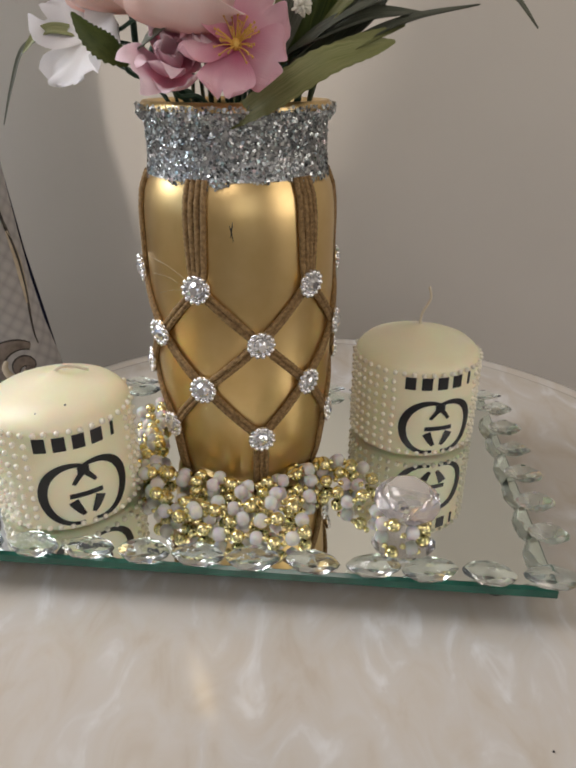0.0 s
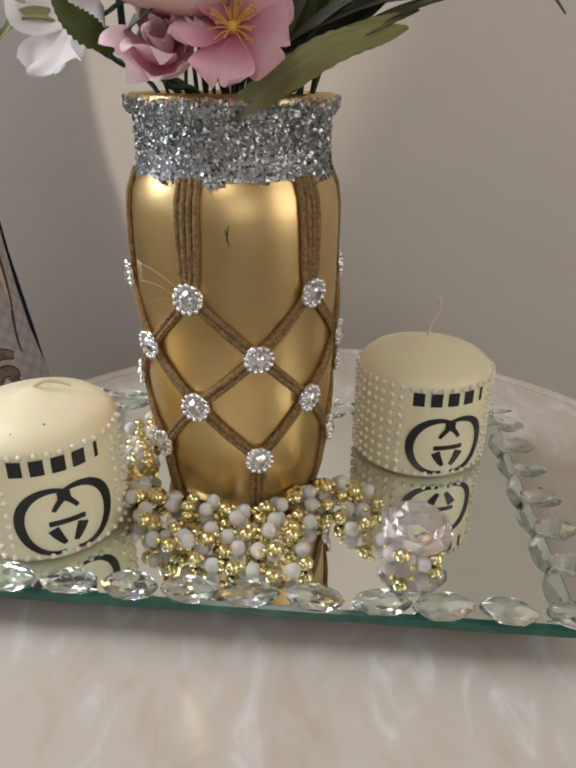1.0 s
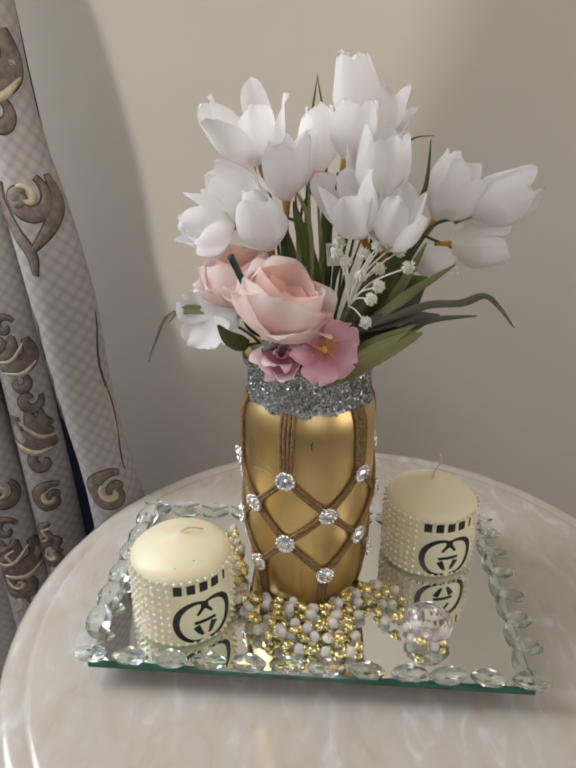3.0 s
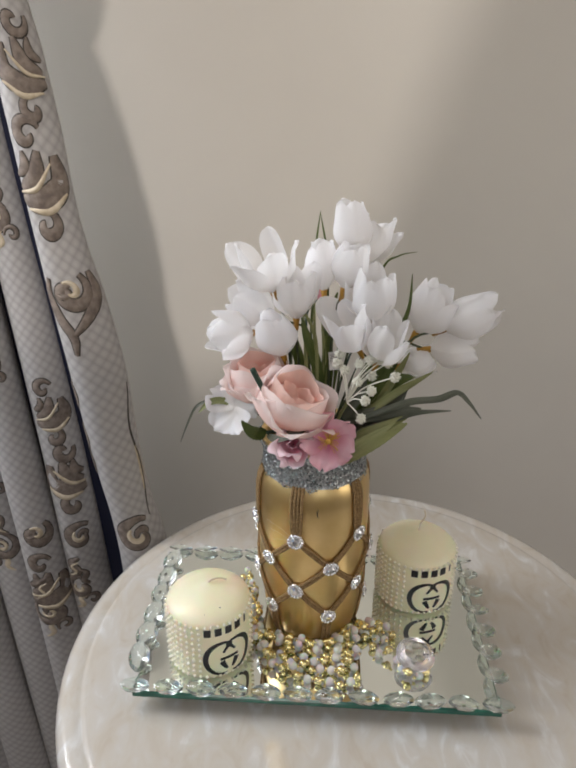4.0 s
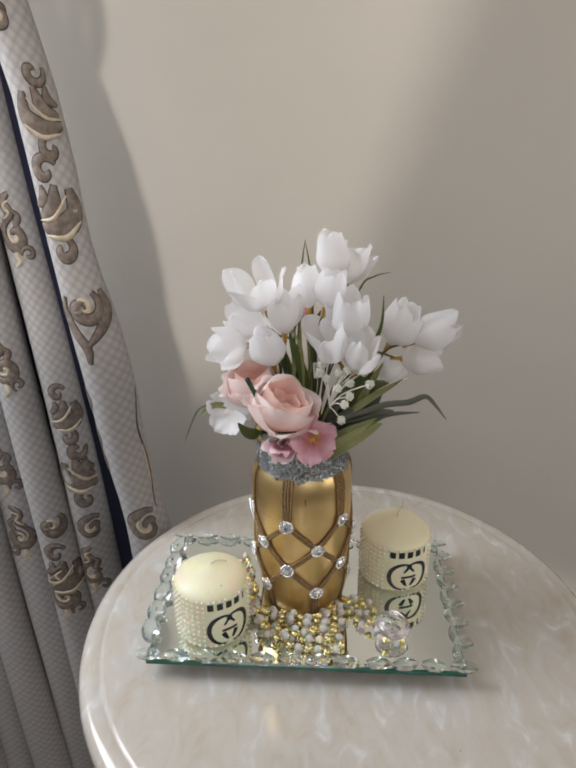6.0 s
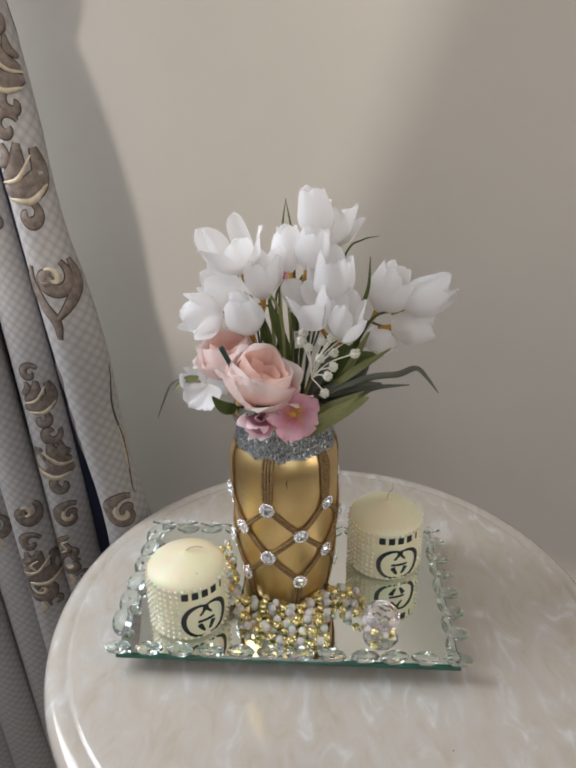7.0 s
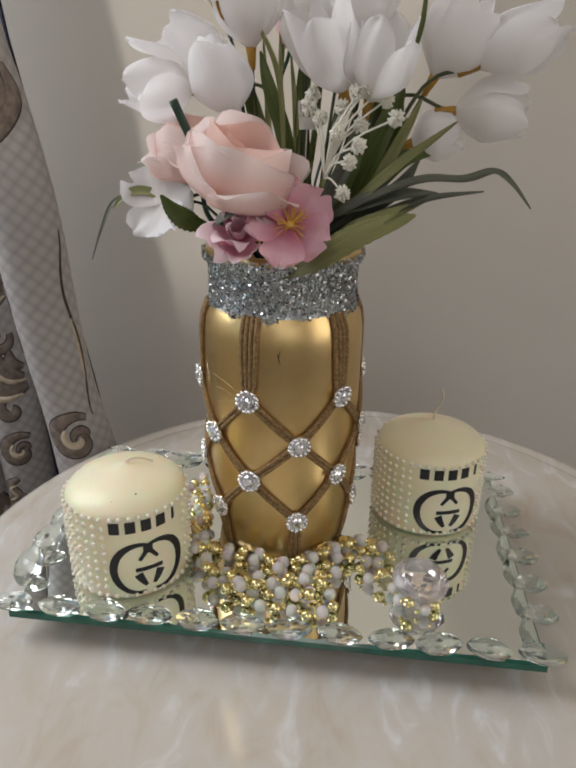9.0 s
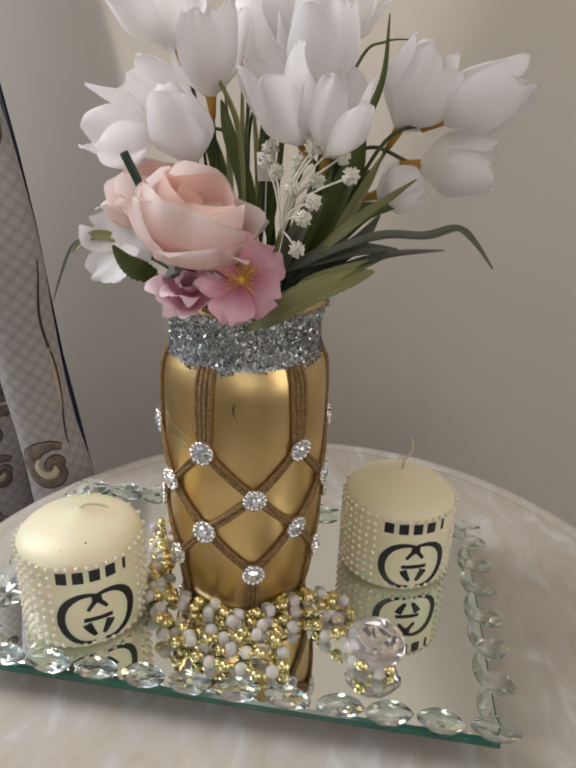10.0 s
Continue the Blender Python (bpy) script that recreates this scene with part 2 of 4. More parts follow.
# ---- the round table ----
TABLE, MIRROR_Z = 0.573, 0.592
TX, TY, TR = 0.0145, 0.2815, 0.2465
table = thing("side_table", "round cream pearl-lacquered side table with a stepped rim", "table", (TX, TY, 0))
prof = [(1e-6, 0), (0.1, 0), (0.2, 0), (TR - 0.024, 0), (TR - 0.022, -0.0003), (TR - 0.0205, -0.0012), (TR - 0.019, -0.0012), (TR - 0.0165, -0.0004),
        (TR - 0.012, -0.0005), (TR - 0.0075, -0.0016), (TR - 0.0035, -0.004), (TR - 0.001, -0.009), (TR, -0.015), (TR - 0.001, -0.021),
        (TR - 0.005, -0.026), (TR - 0.009, -0.028), (TR - 0.009, -0.032), (TR - 0.006, -0.034), (TR - 0.005, -0.038), (TR - 0.008, -0.042), (TR - 0.02, -0.044), (1e-6, -0.044)]
part("tabletop", lathe("tabletop", [(r, z + TABLE) for r, z in prof], LACQUER, 128), table)
part("pedestal", lathe("pedestal", [(1e-6, 0.54), (0.07, 0.54), (0.055, 0.52), (0.03, 0.46), (0.026, 0.36), (0.04, 0.28), (0.045, 0.22), (0.03, 0.16), (0.035, 0.1),
                                    (0.08, 0.06), (0.15, 0.035), (0.17, 0.02), (0.17, 0), (1e-6, 0)], LACQUER, 48), table)

# ---- the mirror tray with its crystal border ----
TURN_TRAY, HALF_X, HALF_Y = -5.4, 0.137, 0.085
tray = thing("mirror_tray", "rectangular mirror tray with green glass edges and a crystal border", "tray", (-0.0185, 0.2935, MIRROR_Z), TURN_TRAY)


def slab(hx, hy, z0, z1, bevel=0.0012):
    v, f = [], []
    for z, b in ((z0, bevel), (z0 + bevel, 0), (z1 - bevel, 0), (z1, bevel)):
        v += [(-hx + b, -hy + b, z), (hx - b, -hy + b, z), (hx - b, hy - b, z), (-hx + b, hy - b, z)]
    f.append((3, 2, 1, 0))
    for j in range(3):
        for k in range(4):
            f.append((j * 4 + k, j * 4 + (k + 1) % 4, j * 4 + 4 + (k + 1) % 4, j * 4 + 4 + k))
    f.append((12, 13, 14, 15))
    return v, f


v, f = slab(HALF_X, HALF_Y, -0.0062, -0.0002)
part("glass_edge", mesh("glass_edge", v, f, GREEN_GLASS, False), tray, "green polished glass edge")
v = [(-HALF_X + 0.0012, -HALF_Y + 0.0012, 0), (HALF_X - 0.0012, -HALF_Y + 0.0012, 0), (HALF_X - 0.0012, HALF_Y - 0.0012, 0), (-HALF_X + 0.0012, HALF_Y - 0.0012, 0)]
part("mirror_pane", mesh("mirror_pane", v, [(0, 1, 2, 3)], MIRROR, False), tray, "clear silvered mirror pane")
v, f = slab(HALF_X - 0.014, HALF_Y - 0.014, -0.0165, -0.0063, 0.0004)
part("backing", mesh("backing", v, f, BACKING, False), tray, "dark backing board")
for sx in (-1, 1):
    for sy in (-1, 1):
        part("foot", lathe("foot", [(1e-6, -0.0166), (0.006, -0.0166), (0.0065, -0.018), (0.006, -0.019), (1e-6, -0.019)], BACKING, 20), tray,
             "", pose(sx * (HALF_X - 0.02), sy * (HALF_Y - 0.02), 0))


def marquise(name, a, b, h, mat, n=8):
    """Faceted pointed oval stone: table, crown, girdle, pavilion."""
    rows = [(0.16, 0.5 * h), (0.6, 0.3 * h), (1.0, 0.04 * h), (1.0, -0.04 * h), (0.6, -0.32 * h), (0.2, -0.5 * h)]
    v, f = [], []
    for j, (s, z) in enumerate(rows):
        for i in range(n):
            t = 2 * math.pi * (i + 0.5 * (j % 2)) / n
            c, q = math.cos(t), math.sin(t)
            v.append((s * a * math.copysign(abs(c) ** 0.95, c), s * b * q * (1 - 0.35 * abs(c) ** 2.5), z))
    for j in range(len(rows) - 1):
        for i in range(n):
            k, o, p = (i + 1) % n, j * n, (j + 1) * n
            if j % 2 == 0:
                f += [(p + i, o + i, o + k), (p + i, o + k, p + k)]
            else:
                f += [(o + i, p + k, p + i), (o + i, o + k, p + k)]
    f.append(tuple(range(n)))
    f.append(tuple(range((len(rows) - 1) * n, len(rows) * n))[::-1])
    f = [g[::-1] for g in f]
    return mesh(name, v, f, mat, False)


CRYSTAL = marquise("crystal", 0.0117, 0.0063, 0.0062, GLASS)
SIDE_CRYSTAL = marquise("crystal", 0.0125, 0.0088, 0.0084, GLASS)
rnd = random.Random(4)
N_LONG, N_SHORT = 12, 7
for i in range(N_LONG):
    x = -HALF_X + 0.002 + (2 * HALF_X - 0.004) * i / (N_LONG - 1)
    for s in (-1, 1):
        part("crystal", CRYSTAL, tray, "", pose(x + rnd.uniform(-1, 1) * 0.001, s * (HALF_Y - 0.003), 0.0034, s * -16 + rnd.uniform(-6, 6), rnd.uniform(-7, 7), rnd.uniform(-6, 6)))
for i in range(1, N_SHORT):
    y = -HALF_Y + 0.004 + (2 * HALF_Y - 0.008) * i / N_SHORT
    for s in (-1, 1):
        part("crystal", SIDE_CRYSTAL, tray, "", pose(s * (HALF_X + 0.0015), y, 0.0068, rnd.uniform(-8, 8), s * 20 + rnd.uniform(-6, 6), 90 + rnd.uniform(-14, 14)))

# ---- the gold jar ----
JX, JY = -0.0225, 0.3045
BODY = [(0.0345, 0.0), (0.0372, 0.003), (0.0388, 0.010), (0.0405, 0.022), (0.0426, 0.045), (0.0438, 0.067), (0.0441, 0.095), (0.0441, 0.126), (0.0438, 0.134), (0.0428, 0.1415),
        (0.0408, 0.1465), (0.039, 0.1505), (0.0385, 0.1555), (0.0385, 0.169), (0.0402, 0.1703), (0.0418, 0.1725), (0.0418, 0.1755), (0.0404, 0.1775), (0.038, 0.1775)]


def jar_radius(h):
    for (r0, h0), (r1, h1) in zip(BODY[:16], BODY[1:]):
        if h <= h1:
            return r0 + (r1 - r0) * max(0, h - h0) / (h1 - h0)
    return BODY[15][0]


jar = thing("gold_jar", "matte gold painted glass jar wrapped in brown cord and rhinestones", "jar", (JX, JY, MIRROR_Z))
part("body", lathe("body", [(1e-6, 0.0004)] + BODY + [(0.036, 0.175), (0.036, 0.15), (0.041, 0.13), (0.037, 0.01), (1e-6, 0.008)], GOLD, 96), jar, "matte gold painted glass body")


def on_jar(deg, h, lift=0.0):
    a, r = radians(deg), jar_radius(h) + lift
    return Vector((r * math.sin(a), -r * math.cos(a), h))


UP = [-20.6, 43.7, 104, 164, 222, 280]
MID = [13.2, 74, 134, 193, 251, 309.4]
H1, H2, H3, H4, HT = 0.105, 0.0805, 0.0575, 0.0315, 0.149
CR = 0.00128


def cord(points):
    path = []
    for (a0, h0), (a1, h1) in zip(points, points[1:]):
        n = max(3, int(150 * max(abs(h1 - h0) / 0.06, abs(a1 - a0) / 60)))
        for i in range(n):
            t = i / n
            path.append(on_jar(a0 + (a1 - a0) * t, h0 + (h1 - h0) * t, CR * 0.85))
    path.append(on_jar(*points[-1], CR * 0.85))
    part("cord", tube_mesh("cord", path, CR, CORD, seg=12, lobes=3, twist=2600, depth=0.1), jar)


W = 3.45
for a in UP:
    for k in range(4):
        o = (k - 1.5) * W
        cord([(a + o * 1.02, HT), (a + o * 0.98, 0.13), (a + o * 0.8, H1 + 0.008), (a + o * 0.45, H1)])
for k, m in enumerate(MID):
    left, right = UP[k], UP[(k + 1) % 6] + (360 if UP[(k + 1) % 6] < UP[k] else 0)
    for o in (-0.0016, 0.0016):
        cord([(left, H1 + o), (m, H2 + o)])
        cord([(right, H1 + o), (m, H2 + o)])
        cord([(m, H2 + o), (left, H3 + o)])
        cord([(m, H2 + o), (right, H3 + o)])
        cord([(left, H3 + o), (m, H4 + o)])
        cord([(right, H3 + o), (m, H4 + o)])
    for q in range(3):
        o = (q - 1) * W
        cord([(m + o * 0.5, H4), (m + o, H4 - 0.008), (m + o, 0.001)])


def brilliant(name, r, h, mat, n=8, low=-0.35, table=0.5):
    rows = [(table, h), (0.82, 0.6 * h), (1.0, 0.15 * h), (1.0, 0.0), (0.5, low * h), (0.02, 2.2 * low * h)]
    v, f = [], []
    for j, (s, z) in enumerate(rows):
        for i in range(n):
            t = 2 * math.pi * (i + 0.5 * (j % 2)) / n
            v.append((s * r * math.cos(t), s * r * math.sin(t), z))
    for j in range(len(rows) - 1):
        for i in range(n):
            k, o, p = (i + 1) % n, j * n, (j + 1) * n
            if j % 2 == 0:
                f += [(p + i, o + i, o + k), (p + i, o + k, p + k)]
            else:
                f += [(o + i, p + k, p + i), (o + i, o + k, p + k)]
    f.append(tuple(range(n)))
    f.append(tuple(range((len(rows) - 1) * n, len(rows) * n))[::-1])
    return mesh(name, v, [g[::-1] for g in f], mat, False)


SETTING = lathe("rhinestone", [(1e-6, 0), (0.0062, 0), (0.0064, 0.0005), (0.0052, 0.0011), (0.0036, 0.0014), (1e-6, 0.0014)], SILVER, 24)
STONE = brilliant("stone", 0.0037, 0.0021, GEM, 8)
RING_BEAD = ball("ring_bead", 0.00132, SILVER, 8, 6)


def rhinestone(deg, h):
    p, q = on_jar(deg, h, CR * 1.7), on_jar(deg, h, 1.0)
    d = (q - p)
    d.z = -(jar_radius(h + 0.002) - jar_radius(h - 0.002)) / 0.004
    m = Matrix.Translation(p) @ d.normalized().to_track_quat("Z", "Y").to_matrix().to_4x4()
    ob = part("rhinestone", SETTING, jar, "silver flower-shaped rhinestone", m @ pose(0, 0, 0, rnd.uniform(-7, 7), rnd.uniform(-7, 7), rnd.uniform(0, 30)))
    part("stone", STONE, ob, "", pose(0, 0, 0.0014))
    for i in range(13):
        a = 2 * math.pi * i / 13
        part("ring_bead", RING_BEAD, ob, "", pose(0.0054 * math.cos(a), 0.0054 * math.sin(a), 0.0012))


for a in UP:
    rhinestone(a, H1)
    rhinestone(a, H3)
for a in MID:
    rhinestone(a, H2)
    rhinestone(a, H4)

# glitter band round the neck: a rough silver coat and thousands of flakes
GLITTER = material("silver_glitter", (0.6, 0.62, 0.65), 0.34, 0.85)
n, l, b = nodes_of(GLITTER)
geo, ramp = n.new("ShaderNodeNewGeometry"), n.new("ShaderNodeValToRGB")
e = ramp.color_ramp.elements
e[0].color, e[1].color = (0.08, 0.09, 0.1, 1), (0.85, 0.86, 0.88, 1)
for pos, c in ((0.3, (0.3, 0.32, 0.33)), (0.55, (0.64, 0.67, 0.68)), (0.82, (0.84, 0.87, 0.88)), (0.9, (0.42, 0.6, 0.64)), (0.97, (0.7, 0.56, 0.58))):
    k = e.new(pos)
    k.color = (*c, 1)
l.new(geo.outputs["Random Per Island"], ramp.inputs[0])
l.new(ramp.outputs[0], b.inputs["Base Color"])
COAT = mottle(material("glitter_coat", (0.3, 0.3, 0.31), 0.4, 0.8), [(0.3, 0.31, 0.32), (0.62, 0.63, 0.65)], 400)
band = lathe("glitter_band", [(jar_radius(h) + 0.0006, h) for h in (0.1482, 0.1505, 0.1555, 0.169, 0.1715, 0.174)], COAT, 96)
part("glitter_band", band, jar, "silver glitter coat round the neck")
g = random.Random(9)
v, f = [], []
for i in range(13000):
    a = g.uniform(0, 360)
    wave = 0.0018 * math.sin(radians(a * 5)) + 0.0012 * math.sin(radians(a * 13 + 40))
    h = g.uniform(0.1472 + wave * 0.7, 0.1762)
    s = g.choice((0.0002, 0.0003, 0.0004, 0.0005, 0.0008))
    p = on_jar(a, h, 0.0009 + g.uniform(0, 0.0007))
    nrm = Vector((math.sin(radians(a)), -math.cos(radians(a)), 0)) + Vector((g.gauss(0, 0.3), g.gauss(0, 0.3), g.gauss(0, 0.32)))
    q = nrm.normalized().to_track_quat("Z", "Y")
    o = len(v)
    for k in range(6):
        v.append(p + q @ Vector((s * math.cos(k * math.pi / 3), s * math.sin(k * math.pi / 3), 0)))
    f.append(tuple(range(o, o + 6)))
tagged(part("glitter", mesh("glitter", v, f, GLITTER, False), jar, "loose silver and iridescent glitter flakes"), kind="stuff")


# ---- the candles ----
def candle(place, radius, height, dome, logo_from, logo_to, lit_wick, label):
    c = thing("pillar_candle", label, "candle", place, 0, "pillar candles on the tray")
    R = radius
    prof = [(1e-6, 0.0005), (R - 0.003, 0.0005), (R - 0.0008, 0.0015), (R, 0.004), (R, height - 0.005), (R - 0.0006, height - 0.002), (R - 0.0022, height), (R * 0.85, height + dome * 0.22),
            (R * 0.6, height + dome * 0.48), (R * 0.35, height + dome * 0.7), (R * 0.16, height + dome * 0.86), (R * 0.05, height + dome * 0.98), (1e-6, height + dome)]
    part("wax_body", lathe("wax_body", prof, WAX, 72), c)
    top = height + dome
    if lit_wick:
        path = curve_points([(0, 0, top - 0.002), (0.001, 0, top + 0.006), (0.0045, -0.001, top + 0.014), (0.0035, 0, top + 0.0205)])
    else:
        path = curve_points([(0, 0, top - 0.001), (0.004, 0.002, top + 0.0012), (0.009, 0.005, top - 0.0002), (0.0145, 0.006, top - 0.0022)])
    part("wick", tube_mesh("wick", path, 0.0007, WICK, seg=7), c, "short cotton wick")
    rows, pr = max(6, round((height - 0.008) / 0.0046)), 0.0013
    bead = ball("pearl", pr, PEARL, 8, 6)
    cols = round(2 * math.pi * R / 0.0049)
    for i in range(cols):
        deg = 360 * i / cols - 180
        inside = logo_from < deg < logo_to
        if not (-100 < deg < 100 or i % 2 == 0):
            continue
        for j in range(rows):
            if inside and 0 < j < rows - 1:
                continue
            h = 0.004 + (height - 0.0075) * j / (rows - 1) + rnd.uniform(-0.0003, 0.0003)
            a = radians(deg + rnd.uniform(-0.5, 0.5))
            part("pearl", bead, c, "", pose((R + 0.0005) * math.sin(a), -(R + 0.0005) * math.cos(a), h))
    return c


def band_on_candle(c, name, R, line, width, label=""):
    """A flat printed stroke along a line of (degrees, height) on the candle's side."""
    pts = [(R * radians(a), h) for a, h in line]
    v, f = [], []
    for i, (x, y) in enumerate(pts):
        x0, y0 = pts[max(0, i - 1)]
        x1, y1 = pts[min(len(pts) - 1, i + 1)]
        d = math.hypot(x1 - x0, y1 - y0) or 1
        nx, ny = -(y1 - y0) / d, (x1 - x0) / d
        w = width[i] if isinstance(width, list) else width
        for lift in (0.00012, 0.0004):
            for s in (-0.5, 0.5):
                a, h = (x + s * w * nx) / R, y + s * w * ny
                v.append(((R + lift) * math.sin(a), -(R + lift) * math.cos(a), h))
    for i in range(len(pts) - 1):
        o, p = 4 * i, 4 * i + 4
        f += [(o + 2, p + 2, p + 3, o + 3), (o, o + 2, p + 2, p)[::-1], (o + 1, o + 3, p + 3, p + 1)]
    f += [(0, 2, 3, 1), (len(v) - 4, len(v) - 2, len(v) - 1, len(v) - 3)]
    part(name, mesh(name, v, f, INK, False), c, label)


def print_on(c, R, height, a0, a1):
    mid, half = (a0 + a1) / 2, (a1 - a0) / 2

    def arc(cx, cy, rx, ry, t0, t1, n=28):
        return [(mid + half * (cx + rx * math.cos(radians(t0 + (t1 - t0) * i / n))), height * (cy + ry * math.sin(radians(t0 + (t1 - t0) * i / n)))) for i in range(n + 1)]
    side = [0.0015 + 0.0028 * math.sin(math.pi * i / 28) ** 1.5 for i in range(29)]
    band_on_candle(c, "printed_oval", R, arc(-0.26, 0.36, 0.66, 0.275, 55, 282), side, "black printed oval stroke")
    band_on_candle(c, "printed_oval", R, arc(0.26, 0.36, 0.66, 0.275, 125, -102), side, "black printed oval stroke")
    thin = [0.0034 - 0.0016 * i / 28 for i in range(29)]
    for sg in (-1, 1):
        inner = [(mid + sg * half * (0.12 - 0.36 * i / 28), height * (0.585 - 0.13 * (i / 28) ** 1.6)) for i in range(29)]
        band_on_candle(c, "printed_hook", R, inner, thin, "black printed hook")
        hook = [(0.3, 0.3), (0.24, 0.25), (0.17, 0.2), (0.1, 0.16)]
        band_on_candle(c, "printed_hook", R, [(mid + sg * half * x, height * y) for x, y in hook], [0.0046, 0.004, 0.003, 0.002], "black printed hook")
    band_on_candle(c, "printed_bar", R, [(mid + half * x, height * 0.35) for x in (-0.36, -0.18, 0.0, 0.18, 0.36)], 0.0023, "black printed bar")
    for i in range(5):
        x = mid + half * (-0.8 + 0.4 * i)
        w = half * (0.13 if i < 4 else 0.04)
        band_on_candle(c, "printed_bar", R, [(x - w, height * 0.84), (x - w * 0.3, height * 0.84), (x + w * 0.3, height * 0.84), (x + w, height * 0.84)], 0.0068, "black printed bar")


RL, HL = 0.0328, 0.0552
cl = candle((-0.1068, 0.263, MIRROR_Z), RL, HL, 0.0112, -8, 71, False, "ivory pillar candle with pearl strands and a bent wick")
print_on(cl, RL, HL, -4, 67)
RR, HR = 0.0338, 0.0535
cr = candle((0.0715, 0.3265, MIRROR_Z), RR, HR, 0.012, -27, 53, True, "low ivory pillar candle with pearl strands and upright wick")
print_on(cr, RR, HR, -22, 49)

# ---- the beaded garland on the tray ----
garland = thing("bead_garland", "garland of gold balls and milky white beads round the jar", "beads", (0, 0, 0))
BIG_GOLD, SMALL_GOLD = ball("gold_bead", 0.0032, BEAD_GOLD, 16, 12), ball("spacer_bead", 0.0014, BEAD_GOLD, 10, 6)


def drum(name, r, mat):
    """Slightly barrel-shaped bead with flattened ends."""
    return lathe(name, [(1e-6, -0.82 * r), (0.5 * r, -0.82 * r), (0.8 * r, -0.66 * r), (0.98 * r, -0.3 * r), (r, 0), (0.98 * r, 0.3 * r), (0.8 * r, 0.66 * r), (0.5 * r, 0.82 * r), (1e-6, 0.82 * r)], mat, 12)


WHITE = drum("white_bead", 0.0033, BEAD_WHITE)
STRANDS = [
    (0, [(-0.083, 0.346), (-0.083, 0.316), (-0.071, 0.295), (-0.07, 0.268), (-0.058, 0.274), (-0.046, 0.267), (-0.034, 0.262), (-0.021, 0.261), (-0.01, 0.264), (0.001, 0.272), (0.013, 0.28), (0.026, 0.284), (0.037, 0.278), (0.044, 0.263)]),
    (0.0005, [(-0.067, 0.259), (-0.053, 0.251), (-0.042, 0.256), (-0.031, 0.254), (-0.019, 0.251), (-0.007, 0.256), (0.005, 0.259), (0.015, 0.266), (0.025, 0.268)]),
    (0, [(-0.074, 0.276), (-0.062, 0.255), (-0.05, 0.241), (-0.038, 0.237), (-0.027, 0.243), (-0.016, 0.244), (-0.006, 0.246), (0.005, 0.251), (0.015, 0.257)]),
    (0, [(-0.051, 0.248), (-0.037, 0.229), (-0.023, 0.225), (-0.012, 0.222), (-0.004, 0.22), (0.005, 0.223), (0.008, 0.232), (0.003, 0.241), (-0.007, 0.249)]),
    (0.003, [(0.018, 0.275), (0.029, 0.269), (0.024, 0.257), (0.03, 0.248), (0.036, 0.248), (0.042, 0.241)]),
    (0, [(0.042, 0.238), (0.044, 0.229), (0.05, 0.226), (0.059, 0.227), (0.065, 0.235)]),
    (0.003, [(-0.088, 0.333), (-0.073, 0.313), (-0.067, 0.293), (-0.075, 0.286), (-0.068, 0.274), (-0.059, 0.263)]),
    (0.0005, [(-0.044, 0.247), (-0.034, 0.244), (-0.024, 0.232), (-0.013, 0.234), (-0.002, 0.234), (0.004, 0.245)]),
    (0.0045, [(-0.07, 0.27), (-0.058, 0.262), (-0.047, 0.257), (-0.036, 0.253), (-0.026, 0.256), (-0.012, 0.256), (-0.001, 0.262), (0.01, 0.27), (0.02, 0.276)]),
    (0.002, [(-0.079, 0.352), (-0.075, 0.336), (-0.071, 0.322), (-0.077, 0.308), (-0.07, 0.296), (-0.074, 0.284), (-0.064, 0.27)]),
    (0.004, [(-0.055, 0.262), (-0.044, 0.262), (-0.03, 0.258), (-0.02, 0.246), (-0.01, 0.24), (0.0, 0.239)]),
    (0.0, [(-0.062, 0.247), (-0.055, 0.238), (-0.045, 0.233), (-0.034, 0.236), (-0.02, 0.238), (-0.01, 0.228), (0.0, 0.228)]),
    (0.004, [(0.006, 0.266), (0.016, 0.27), (0.026, 0.276), (0.034, 0.268), (0.036, 0.258)]),
    (0.005, [(-0.078, 0.325), (-0.078, 0.31), (-0.072, 0.3), (-0.078, 0.278), (-0.07, 0.262)]),
]
PATTERN = ((WHITE, 0.003), (SMALL_GOLD, 0.0011), (BIG_GOLD, 0.003), (SMALL_GOLD, 0.0011))
placed = []
